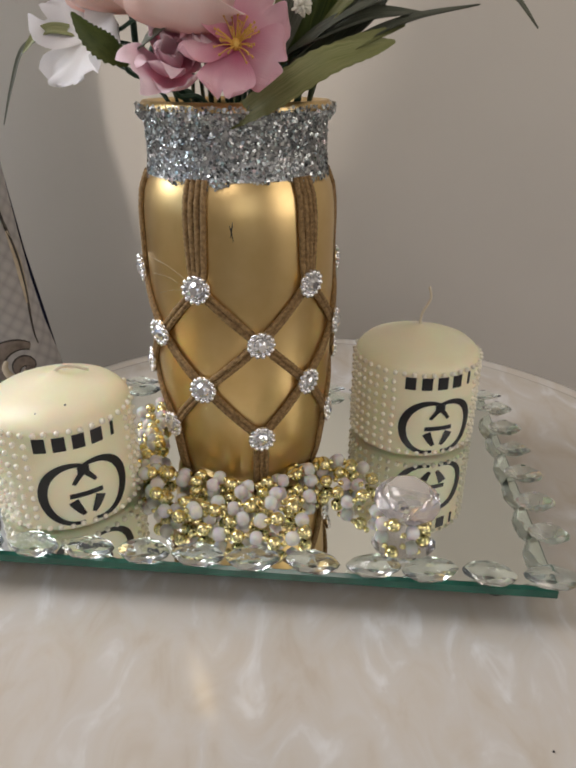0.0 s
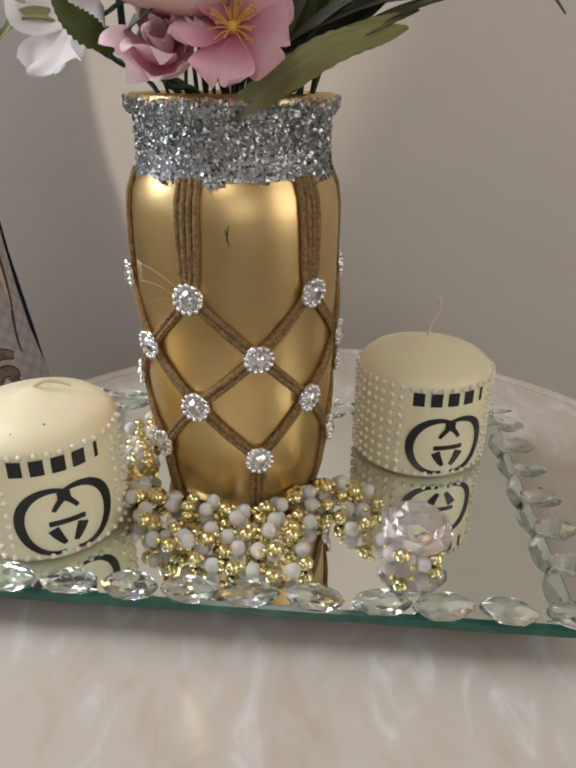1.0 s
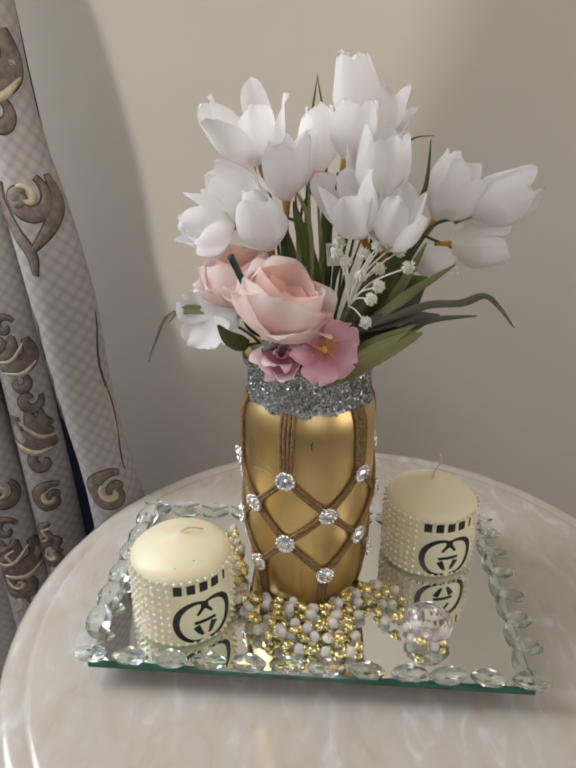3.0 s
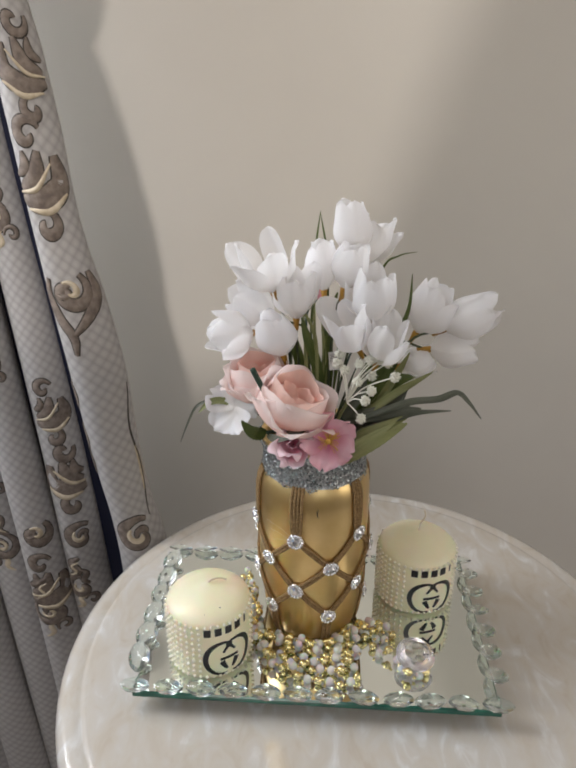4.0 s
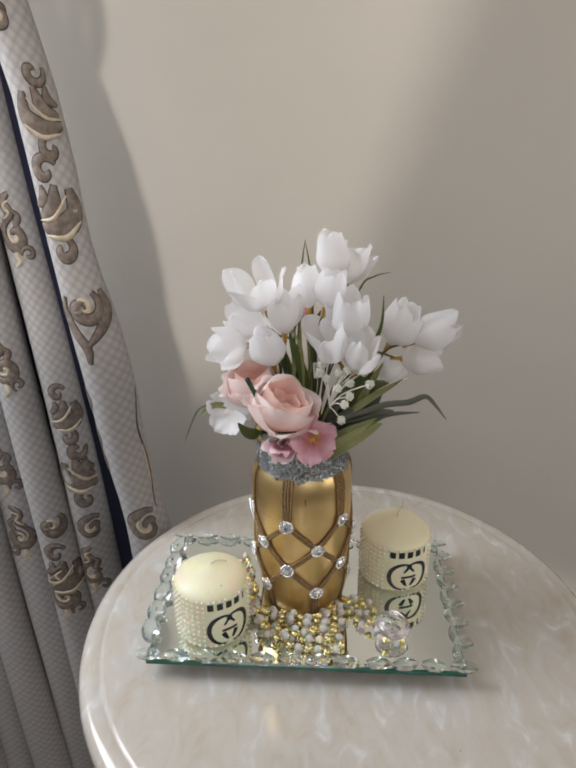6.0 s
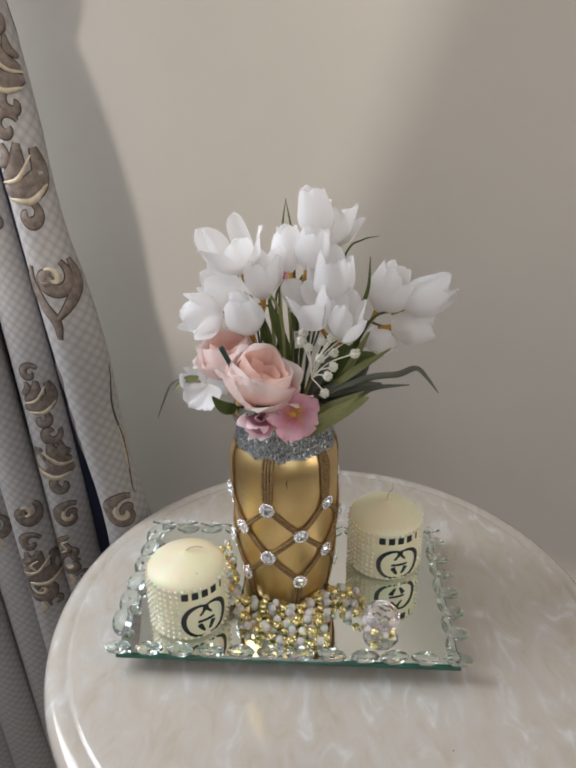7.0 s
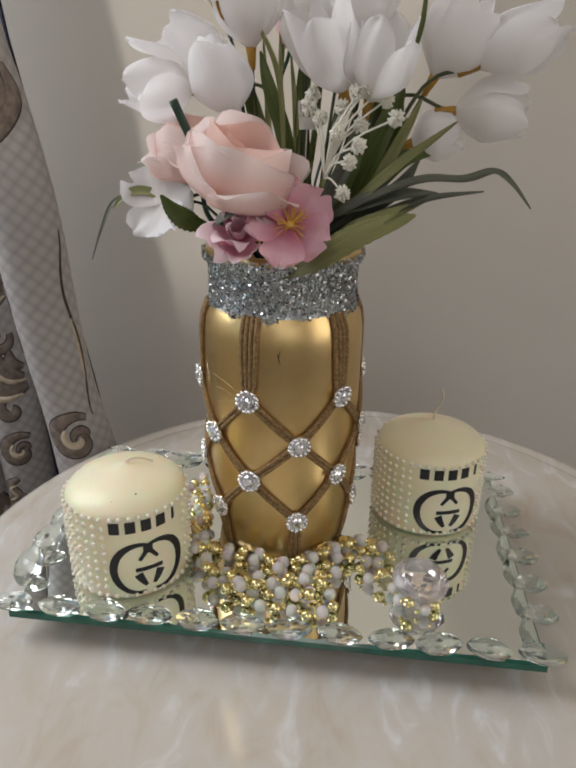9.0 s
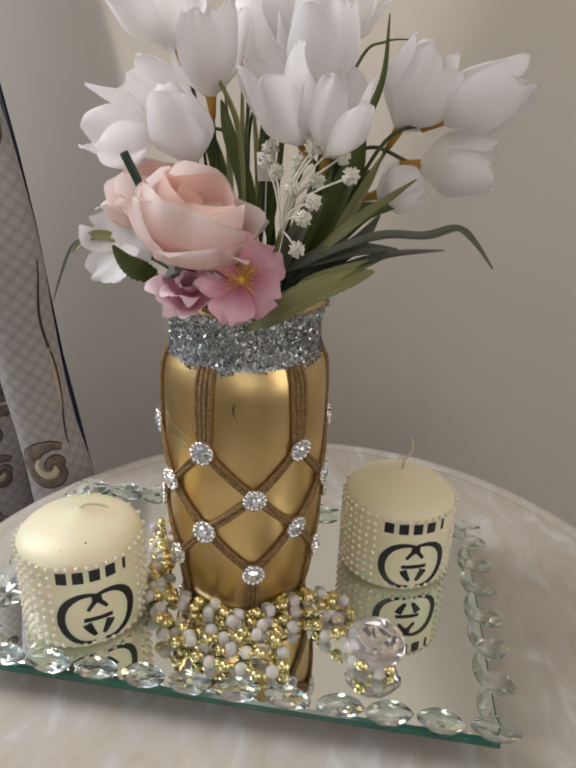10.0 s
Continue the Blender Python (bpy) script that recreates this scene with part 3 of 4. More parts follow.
for lift, pts in STRANDS:
    line = curve_points([(x, y, 0) for x, y in pts], 40)
    at, k = 0.0, rnd.randrange(4)
    need = 0.0
    for i in range(1, len(line)):
        at += (line[i] - line[i - 1]).length
        if at < need:
            continue
        me, half = PATTERN[k % 4]
        r = half / 0.9
        p = line[i].copy()
        p.x += rnd.uniform(-0.0006, 0.0006)
        p.y += rnd.uniform(-0.0006, 0.0006)
        z = MIRROR_Z + r + 0.0002
        if me is SMALL_GOLD:
            z = MIRROR_Z + 0.003 + lift
        for q, qr in placed:
            d = math.hypot(p.x - q.x, p.y - q.y)
            if d < (r + qr) * 0.93:
                z = max(z, q.z + math.sqrt(((r + qr) * 0.93) ** 2 - d * d))
        z = min(z, MIRROR_Z + 0.0105)
        if math.hypot(p.x - JX, p.y - JY) < jar_radius(z - MIRROR_Z) + r:
            v = Vector((p.x - JX, p.y - JY, 0)).normalized() * (jar_radius(z - MIRROR_Z) + r)
            p.x, p.y = JX + v.x, JY + v.y
        p.z = z
        d = (line[i] - line[i - 1]).normalized()
        m = Matrix.Translation(p) @ d.to_track_quat("Z", "Y").to_matrix().to_4x4() @ pose(0, 0, 0, rnd.uniform(-12, 12), rnd.uniform(-12, 12), rnd.uniform(0, 90))
        part(me.name.split(".")[0], me, garland, "", m)
        placed.append((p, r))
        at, need = 0.0, half + PATTERN[(k + 1) % 4][1]
        k += 1

# ---- the large acrylic gem ----
GEM_CLEAR = material("acrylic_gem", (0.97, 0.945, 0.98), 0.012, 0.0, IOR=1.42, Transmission_Weight=0.9)
gem = new("acrylic_gem", brilliant("acrylic_gem", 0.0152, 0.0066, GEM_CLEAR, 8, -0.6, 0.66))
gem.matrix_basis = pose(0.0545, 0.2395, MIRROR_Z + 0.0118, 11, -3, 22)
tagged(gem, "large clear faceted acrylic gem resting on the bead garland", "gem")

# ---- the flowers ----
PETAL_WHITE = petal_material("white_petal", (0.965, 0.96, 0.975), (0.96, 0.94, 0.92), 0.52)
PETAL_ROSE = petal_material("blush_petal", (0.985, 0.875, 0.85), (0.97, 0.66, 0.58), 0.42)
PETAL_PEACH = petal_material("peach_petal", (0.98, 0.73, 0.65), (0.95, 0.42, 0.34), 0.42)
PETAL_PINK = petal_material("pink_petal", (0.965, 0.68, 0.755), (0.68, 0.15, 0.32), 0.38)
PETAL_PALE = petal_material("pale_pink_petal", (0.98, 0.82, 0.87), (0.93, 0.5, 0.62), 0.42)
STEM = mottle(material("dark_stem", (0.05, 0.07, 0.03), 0.6), [(0.03, 0.04, 0.02), (0.07, 0.09, 0.035)], 60)
STEM_GREEN = mottle(material("green_wire_stem", (0.02, 0.06, 0.035), 0.5), [(0.012, 0.04, 0.025), (0.03, 0.075, 0.045)], 60)
LEAF = mottle(material("green_leaf", (0.14, 0.17, 0.045), 0.5), [(0.042, 0.07, 0.012), (0.115, 0.15, 0.032)], 6, 4, 0.0, (9, 0.7, 1), "UV")
LEAF_PALE = mottle(material("pale_leaf", (0.27, 0.28, 0.12), 0.55), [(0.16, 0.175, 0.06), (0.29, 0.3, 0.13)], 6, 4, 0.0, (9, 0.7, 1), "UV")
LEAF_GREY = mottle(material("sage_leaf", (0.1, 0.115, 0.09), 0.6), [(0.07, 0.08, 0.055), (0.17, 0.18, 0.14)], 6, 4, 0.0, (9, 0.7, 1), "UV")
OCHRE = material("ochre_calyx", (0.42, 0.22, 0.03), 0.6)
STAMEN = material("yellow_stamen", (0.75, 0.45, 0.1), 0.6)
FLORET = material("cream_floret", (0.78, 0.77, 0.68), 0.7)


def cup_petal(name, mat, R, L, spread, half_angle, r, tip=0.25, ruffle=0.06, blunt=0.0):
    """A petal that wraps part of a cup round z. spread: radius at its tip against R."""
    nu, nv = 10, 12
    v, uv, f = [], [], []
    ph, ph2 = r.uniform(0, 6), r.uniform(0, 6)
    for j in range(nv + 1):
        t = 1 - (1 - j / nv) ** 1.5
        if t < 0.5:
            rho = R * (0.12 + 0.88 * math.sin(math.pi * t) ** 0.75)
        else:
            k = (t - 0.5) * 2
            rho = R * (1 + (spread - 1) * k * k * (1.6 - 0.6 * k))
        taper = math.sqrt(max(0.0, 1 - max(0, (t - 0.42) / 0.58) ** 2.3))
        wide = half_angle * (0.55 + 0.45 * math.sin(math.pi * min(0.5, t * 0.9))) * (blunt + (1 - blunt) * taper)
        wide = wide * min(1.6, 1 / max(0.55, rho / R)) + 0.02
        for i in range(nu + 1):
            u = 2 * i / nu - 1
            a = u * wide
            q = rho * (1 + 0.04 * u * u) + R * ruffle * t * t * math.sin(3 * u + ph) + R * ruffle * 0.6 * t ** 3 * math.sin(6 * u + ph2)
            z = L * (t - tip * t ** 4 * u * u * (1 if blunt else 0.4)) + L * 0.02 * math.sin(5 * u + ph2) * t * t
            v.append((q * math.cos(a), q * math.sin(a), z))
            uv.append((0.5 + 0.5 * u, t))
    for j in range(nv):
        for i in range(nu):
            o = j * (nu + 1) + i
            f.append((o, o + 1, o + nu + 2, o + nu + 1))
    return mesh(name, v, f, mat, True, uv)


def flat_petal(name, mat, R, W, cup, r, notch=0.16):
    """A broad open petal along +x, with a waved rim."""
    nu, nv = 10, 9
    v, uv, f = [], [], []
    ph = r.uniform(0, 6)
    for j in range(nv + 1):
        t = j / nv
        w = W * (0.16 + 1.0 * math.sin(math.pi * (0.02 + 0.68 * t)) ** 1.2) * math.sqrt(max(0.02, 1 - max(0, (t - 0.72) / 0.28) ** 2 * 0.75))
        for i in range(nu + 1):
            u = 2 * i / nu - 1
            x = R * t * (1 - 0.12 * u * u * t - notch * math.exp(-(u * 5) ** 2) * t ** 3)
            z = cup * R * t * t * (0.8 + 0.5 * u * u) + R * 0.1 * t * t * math.sin(5 * u + ph) - 0.05 * R * math.exp(-(u * 4) ** 2) * t
            v.append((x, u * w, z))
            uv.append((0.5 + 0.5 * u, t))
    for j in range(nv):
        for i in range(nu):
            o = j * (nu + 1) + i
            f.append((o, o + 1, o + nu + 2, o + nu + 1))
    return mesh(name, v, f, mat, True, uv)


def thicken(ob, depth=0.0002):
    s = ob.modifiers.new("thickness", "SOLIDIFY")
    s.thickness, s.use_rim = depth, False
    return ob


def aim(base, to, spin=0.0):
    d = (Vector(to) - Vector(base)).normalized()
    return Matrix.Translation(base) @ d.to_track_quat("Z", "Y").to_matrix().to_4x4() @ pose(0, 0, 0, 0, 0, spin)


MOUTH = Vector((JX, JY, MIRROR_Z + 0.165))


def stem_path(base, direction, back=0.0):
    base = Vector(base)
    a = Vector((MOUTH.x + (base.x - MOUTH.x) * 0.3, MOUTH.y + (base.y - MOUTH.y) * 0.3, MOUTH.z - 0.1))
    b = Vector((MOUTH.x + (base.x - MOUTH.x) * 0.42, MOUTH.y + (base.y - MOUTH.y) * 0.42, MOUTH.z + 0.002))
    far = math.hypot(b.x - MOUTH.x, b.y - MOUTH.y)
    if far > 0.03:
        b.x, b.y = MOUTH.x + (b.x - MOUTH.x) * 0.03 / far, MOUTH.y + (b.y - MOUTH.y) * 0.03 / far
    c = base - direction * min(0.03, (base - b).length * 0.4)
    b.y += back
    c.y += back
    return curve_points([a, b, c, base], 8)


def spoon_petal(name, mat, L, R, W, spread, r):
    """A long rounded petal that leans out from z and curves in again: L long, R the cup's radius, W half its width."""
    nu, nv = 10, 14
    v, uv, f = [], [], []
    ph, skew, curl = r.uniform(0, 6), r.uniform(-0.12, 0.12), r.uniform(0.6, 1.4)
    tip_r = R * (0.25 + 0.85 * spread) * r.uniform(0.85, 1.15)
    for j in range(nv + 1):
        t = 1 - (1 - j / nv) ** 1.6
        belly = R * math.sin(0.5 * math.pi * min(1.0, t / 0.5)) ** 1.05
        k = max(0.0, (t - 0.42) / 0.58)
        rho = belly + (tip_r - R) * k * k * (1.5 - 0.5 * k) + 0.0006
        w = W * (0.14 + 0.86 * math.sin(0.5 * math.pi * min(1.0, t / 0.55))) * math.sqrt(max(0.0, 1 - max(0.0, (t - 0.5) / 0.5) ** 2.6)) + 0.00015
        rc = max(0.003, 1.12 * rho)
        for i in range(nu + 1):
            u = 2 * i / nu - 1
            a = u * w / rc
            wave = R * t * t * (0.05 * math.sin(4 * u + ph) + 0.03 * curl * math.sin(7 * u - ph)) + R * 0.06 * curl * t ** 3 * u * u
            keel = 0.035 * R * math.exp(-(u * 5) ** 2) * math.sin(math.pi * t)
            v.append((rho - rc * (1 - math.cos(a)) + wave + keel, rc * math.sin(a) + skew * R * t * t, L * (t - 0.03 * u * u * t)))
            uv.append((0.5 + 0.5 * u, t))
    for j in range(nv):
        for i in range(nu):
            o = j * (nu + 1) + i
            f.append((o, o + 1, o + nu + 2, o + nu + 1))
    return mesh(name, v, f, mat, True, uv)


def tulip(base, tip, R, spread, seed):
    r = random.Random(seed)
    base, tip = Vector(base), Vector(tip)
    L, d = (tip - base).length, (tip - base).normalized()
    t = tagged(new("white_tulip"), "white cloth tulip on a thin dark stem", "flower", "white tulips in the jar")
    t.empty_display_size = 0.01
    part("stem", tube_mesh("stem", stem_path(base, d, 0.018 if base.y < 0.285 else 0.0), 0.0009, STEM, seg=6), t, "thin dark green stem")
    m = aim(base, tip, r.uniform(0, 120))
    cal = lathe("calyx", [(1e-6, -0.0085), (0.0013, -0.0085), (0.002, -0.003), (0.0026, 0.0014), (1e-6, 0.0024)], OCHRE, 10)
    part("calyx", cal, t, "ochre calyx", m)
    for k in range(6):
        inner = k < 3
        p = spoon_petal("petal", PETAL_WHITE, L * r.uniform(0.9, 1.06) * (1.02 if inner else 0.97), R * (0.84 if inner else 1.0), R * r.uniform(0.8, 0.98) * (0.9 if inner else 1.0),
                        spread * r.uniform(0.7, 1.25) * (0.85 if inner else 1.1), r)
        part("petal", p, t, "", m @ pose(0, 0, 0, r.uniform(-5, 5), r.uniform(-4, 6) + (10 * spread if not inner else 2), 120 * k + (60 if inner else 0) + r.uniform(-16, 16)))
    if spread > 0.7:
        for k in range(3):
            a = k * 2.1
            part("stamen", tube_mesh("stamen", [(0, 0, 0.002), (0.001 * math.cos(a), 0.001 * math.sin(a), L * 0.3), (0.002 * math.cos(a), 0.002 * math.sin(a), L * 0.45)], [0.0004, 0.0005, 0.0009], STAMEN, seg=6), t, "yellow stamen", m)
    return t


TULIPS = [
    ((-0.054, 0.298, 0.879), (-0.066, 0.288, 0.917), 0.0165, 0.95), ((-0.038, 0.296, 0.86), (-0.04, 0.288, 0.898), 0.0125, 0.75),
    ((-0.069, 0.316, 0.843), (-0.102, 0.3, 0.845), 0.0160, 0.55), ((-0.052, 0.328, 0.85), (-0.086, 0.33, 0.87), 0.0145, 0.55),
    ((-0.047, 0.3, 0.831), (-0.058, 0.292, 0.866), 0.0130, 0.2), ((-0.017, 0.32, 0.873), (-0.019, 0.318, 0.91), 0.0118, 0.25),
    ((0.006, 0.325, 0.896), (-0.001, 0.322, 0.939), 0.0128, 0.25), ((0.014, 0.345, 0.887), (0.025, 0.345, 0.923), 0.0150, 0.85),
    ((-0.006, 0.292, 0.882), (0.001, 0.288, 0.915), 0.0115, 0.35), ((0.011, 0.28, 0.862), (0.01, 0.272, 0.903), 0.0132, 0.45),
    ((0.005, 0.282, 0.842), (-0.011, 0.268, 0.878), 0.0130, 0.9), ((0.015, 0.268, 0.838), (0.02, 0.258, 0.871), 0.0125, 0.65),
    ((0.047, 0.296, 0.849), (0.065, 0.292, 0.885), 0.0145, 0.5), ((0.064, 0.288, 0.854), (0.099, 0.286, 0.873), 0.0135, 0.4),
    ((0.058, 0.3, 0.835), (0.094, 0.302, 0.833), 0.0130, 0.4), ((0.04, 0.305, 0.82), (0.063, 0.3, 0.828), 0.0110, 0.45),
]
for i, (b0, t0, R, sp) in enumerate(TULIPS):
    tulip(b0, t0, R, sp, 40 + i)


def rose(centre, facing, R, seed, label, peach=1.0):
    """A full garden rose: cupped petals in layers that open outwards."""
    r = random.Random(seed)
    ob = tagged(new("garden_rose"), label, "flower", "blush roses in the jar")
    ob.empty_display_size = 0.01
    centre, facing = Vector(centre), Vector(facing).normalized()
    base = centre - facing * R * 0.75
    part("stem", tube_mesh("stem", stem_path(base, facing), 0.0014, STEM_GREEN, seg=6), ob, "green wire stem")
    m = aim(base, base + facing, r.uniform(0, 90))
    for count, rr, ll, sp, ang, ruf, tip in ((2, 0.2, 0.95, 1.1, 1.6, 0.1, 0.1), (3, 0.42, 1.15, 1.05, 1.3, 0.08, 0.12), (3, 0.72, 1.48, 0.92, 1.35, 0.06, 0.14),
                                             (3, 0.98, 1.5, 0.9, 1.2, 0.05, 0.18), (3, 1.12, 1.22, 1.0, 1.3, 0.06, 0.2), (4, 1.16, 0.98, 1.16, 0.75, 0.1, 0.2)):
        turn = r.uniform(0, 360)
        for k in range(count):
            p = cup_petal("petal", PETAL_PEACH if rr < 0.78 * peach else PETAL_ROSE, R * rr, R * ll * r.uniform(0.94, 1.05), sp * r.uniform(0.92, 1.1), ang * r.uniform(0.9, 1.1), r, tip, ruf, 0.7)
            part("petal", p, ob, "", m @ pose(0, 0, 0, r.uniform(-5, 5), r.uniform(-4, 5), turn + 360 * k / count + r.uniform(-10, 10)))
    return ob


rose((-0.041, 0.263, 0.811), (0.3, -0.2, 0.93), 0.0228, 3, "large blush pink garden rose with open cupped petals")
rose((-0.0655, 0.297, 0.816), (-0.12, -0.2, 0.97), 0.0198, 8, "smaller peach rose turned aside beside the large one", 1.2)


def blossom(centre, facing, R, seed, mat, label, cup, stamens=True, count=5):
    r = random.Random(seed)
    ob = tagged(new("open_blossom"), label, "flower")
    ob.empty_display_size = 0.01
    centre, facing = Vector(centre), Vector(facing).normalized()
    part("stem", tube_mesh("stem", stem_path(centre - facing * 0.002, facing), 0.001, STEM_GREEN, seg=6), ob, "green wire stem")
    m = aim(centre, centre + facing, r.uniform(0, 70))
    for k in range(count):
        p = flat_petal("petal", mat, R * r.uniform(0.92, 1.06), R * r.uniform(0.42, 0.48), cup * r.uniform(0.5, 1.6), r)
        thicken(part("petal", p, ob, "", m @ pose(0, 0, 0.0004 * (k % 2), r.uniform(10, 24), r.uniform(-14, 8), 360 * k / count + r.uniform(-7, 7))))
    if stamens:
        part("flower_heart", ball("flower_heart", 0.0021, STAMEN, 12, 8), ob, "yellow flower heart", m @ pose(0, 0, 0.001))
        for k in range(34):
            a, s = r.uniform(0, 6.28), r.uniform(0.0045, 0.0085)
            end = Vector((s * math.cos(a), s * math.sin(a), r.uniform(0.003, 0.0065)))
            v1, f1 = tube([(0, 0, 0.001), end * 0.6 + Vector((0, 0, 0.0012)), end], [0.00022, 0.0002, 0.00018], 5)
            v2, f2 = tube([end - Vector((0, 0, 0.0004)), end, end + Vector((0, 0, 0.0005))], [0.0003, 0.00045, 0.0003], 6)
            v3, f3 = join([(v1, f1), (v2, f2)])
            part("stamen", mesh("stamen", v3, f3, STAMEN), ob, "", m)
    return ob


blossom((-0.018, 0.2495, 0.788), (0.1, -0.86, 0.5), 0.0205, 5, PETAL_PINK, "open pink blossom with yellow stamens", 0.22)
folded = tagged(new("folded_blossom"), "half-open mauve pink blossom with crumpled petals", "flower")
folded.empty_display_size = 0.01
fr, FC, FD = random.Random(31), Vector((-0.041, 0.2595, 0.7805)), Vector((0.12, -0.8, 0.58)).normalized()
part("stem", tube_mesh("stem", stem_path(FC, FD), 0.001, STEM_GREEN, seg=6), folded, "green wire stem")
fm = aim(FC, FC + FD, 20)
for count, rr, ll, sp, ang, ruf in ((3, 0.0042, 0.0165, 1.1, 1.3, 0.22), (3, 0.0078, 0.019, 1.2, 1.1, 0.2), (4, 0.0105, 0.0175, 1.4, 0.95, 0.18)):
    for k in range(count):
        p = cup_petal("petal", PETAL_PALE, rr, ll * fr.uniform(0.85, 1.1), sp * fr.uniform(0.85, 1.2), ang, fr, 0.25, ruf, 0.6)
        thicken(part("petal", p, folded, "", fm @ pose(0, 0, 0, fr.uniform(-12, 12), fr.uniform(-12, 12), 360 * k / count + fr.uniform(-25, 25))))
blossom((-0.083, 0.296, 0.792), (-0.3, -0.85, 0.35), 0.0225, 7, PETAL_WHITE, "white open blossom tucked under the small rose", 0.25, False, 5)


def leaf(path, width, mat, face, label, name="leaf", serrated=0.0, fold=0.25, steps=8, thing_name="leaf_spray"):
    """A tapered blade along a path; face: the way its upper side looks."""
    line = curve_points(path, steps)
    v, f, uv, n = [], [], [], len(line)
    face = Vector(face)
    for i, p in enumerate(line):
        d = (line[min(n - 1, i + 1)] - line[max(0, i - 1)]).normalized()
        side = d.cross(face).normalized()
        up = side.cross(d)
        t = i / (n - 1)
        w = width * (math.sin(math.pi * (0.06 + 0.92 * t) ** 0.75) ** 0.8) * (1 + serrated * (i % 2))
        v += [p - side * w + up * w * fold, p - side * w * 0.5 + up * w * fold * 0.4, p - up * w * 0.22, p + side * w * 0.5 + up * w * fold * 0.4, p + side * w + up * w * fold]
        uv += [(e / 4 + (width * 700) % 1, t) for e in range(5)]
    for i in range(n - 1):
        for k in range(4):
            o = 5 * i + k
            f.append((o, o + 1, o + 6, o + 5))
    ob = tagged(new(thing_name), label, "leaf")
    ob.empty_display_size = 0.01
    thicken(part(name, mesh(name, v, f, mat, True, uv), ob), 0.0003)
    p0 = line[0]
    part("stem", tube_mesh("stem", stem_path(p0, (line[1] - line[0]).normalized()), 0.0008, STEM_GREEN, seg=6), ob)
    return ob


CAM_WAY = (0.0, -0.8, 0.6)
leaf([(-0.024, 0.268, 0.762), (-0.006, 0.257, 0.772), (0.013, 0.257, 0.783), (0.03, 0.266, 0.788), (0.04, 0.27, 0.7905)], 0.0058, LEAF_PALE, (-0.25, -0.85, 0.45), "broad pale green serrated leaf drooping over the rim", serrated=0.1, fold=0.14)
leaf([(-0.006, 0.279, 0.772), (0.008, 0.268, 0.782), (0.026, 0.268, 0.79), (0.044, 0.274, 0.796)], 0.0046, LEAF_PALE, (0.2, -0.5, 0.85), "pale green leaf folded behind the broad one", serrated=0.08, fold=0.2)
leaf([(0.0, 0.284, 0.783), (0.02, 0.272, 0.798), (0.042, 0.272, 0.806), (0.062, 0.276, 0.806), (0.076, 0.279, 0.8095), (0.083, 0.272, 0.805), (0.0915, 0.267, 0.7945)], 0.003, LEAF_GREY, (0, -0.45, 0.9), "long drooping sage grey leaf")
leaf([(0.002, 0.278, 0.778), (0.026, 0.273, 0.7905), (0.046, 0.271, 0.798), (0.069, 0.266, 0.802)], 0.0026, LEAF_GREY, (0, -0.6, 0.8), "narrow sage grey leaf")
leaf([(0.006, 0.287, 0.781), (0.018, 0.282, 0.79), (0.032, 0.279, 0.801), (0.041, 0.28, 0.814)], 0.0052, LEAF_GREY, (-0.3, -0.7, 0.6), "broad pointed sage grey leaf")
leaf([(-0.002, 0.288, 0.785), (0.012, 0.277, 0.793), (0.03, 0.272, 0.799), (0.05, 0.274, 0.8)], 0.0055, LEAF_GREY, (0.1, -0.6, 0.8), "broad sage grey leaf")
leaf([(0.008, 0.287, 0.79), (0.02, 0.277, 0.802), (0.033, 0.273, 0.814), (0.043, 0.27, 0.822), (0.054, 0.267, 0.831)], 0.003, LEAF_PALE, (-0.3, -0.7, 0.6), "narrow light green leaf arching outwards")
leaf([(0.008, 0.302, 0.787), (0.018, 0.293, 0.822), (0.026, 0.287, 0.841), (0.033, 0.284, 0.856), (0.038, 0.284, 0.872), (0.0385, 0.284, 0.894)], 0.0021, LEAF, CAM_WAY, "tall green grass blade with a thin tip")
for pts, w in (([(-0.027, 0.32, 0.80), (-0.024, 0.33, 0.877), (-0.022, 0.335, 0.906), (-0.019, 0.34, 0.927)], 0.001), ([(-0.011, 0.33, 0.80), (-0.014, 0.335, 0.891), (-0.019, 0.34, 0.926)], 0.001),
               ([(0.0, 0.34, 0.82), (0.021, 0.35, 0.895), (0.033, 0.355, 0.906)], 0.0008), ([(0.008, 0.34, 0.82), (0.029, 0.35, 0.88), (0.043, 0.355, 0.891), (0.058, 0.36, 0.893)], 0.0008)):
    leaf(pts, w, LEAF, CAM_WAY, "thin green grass blade rising between the tulips", "blade", thing_name="grass_blade")
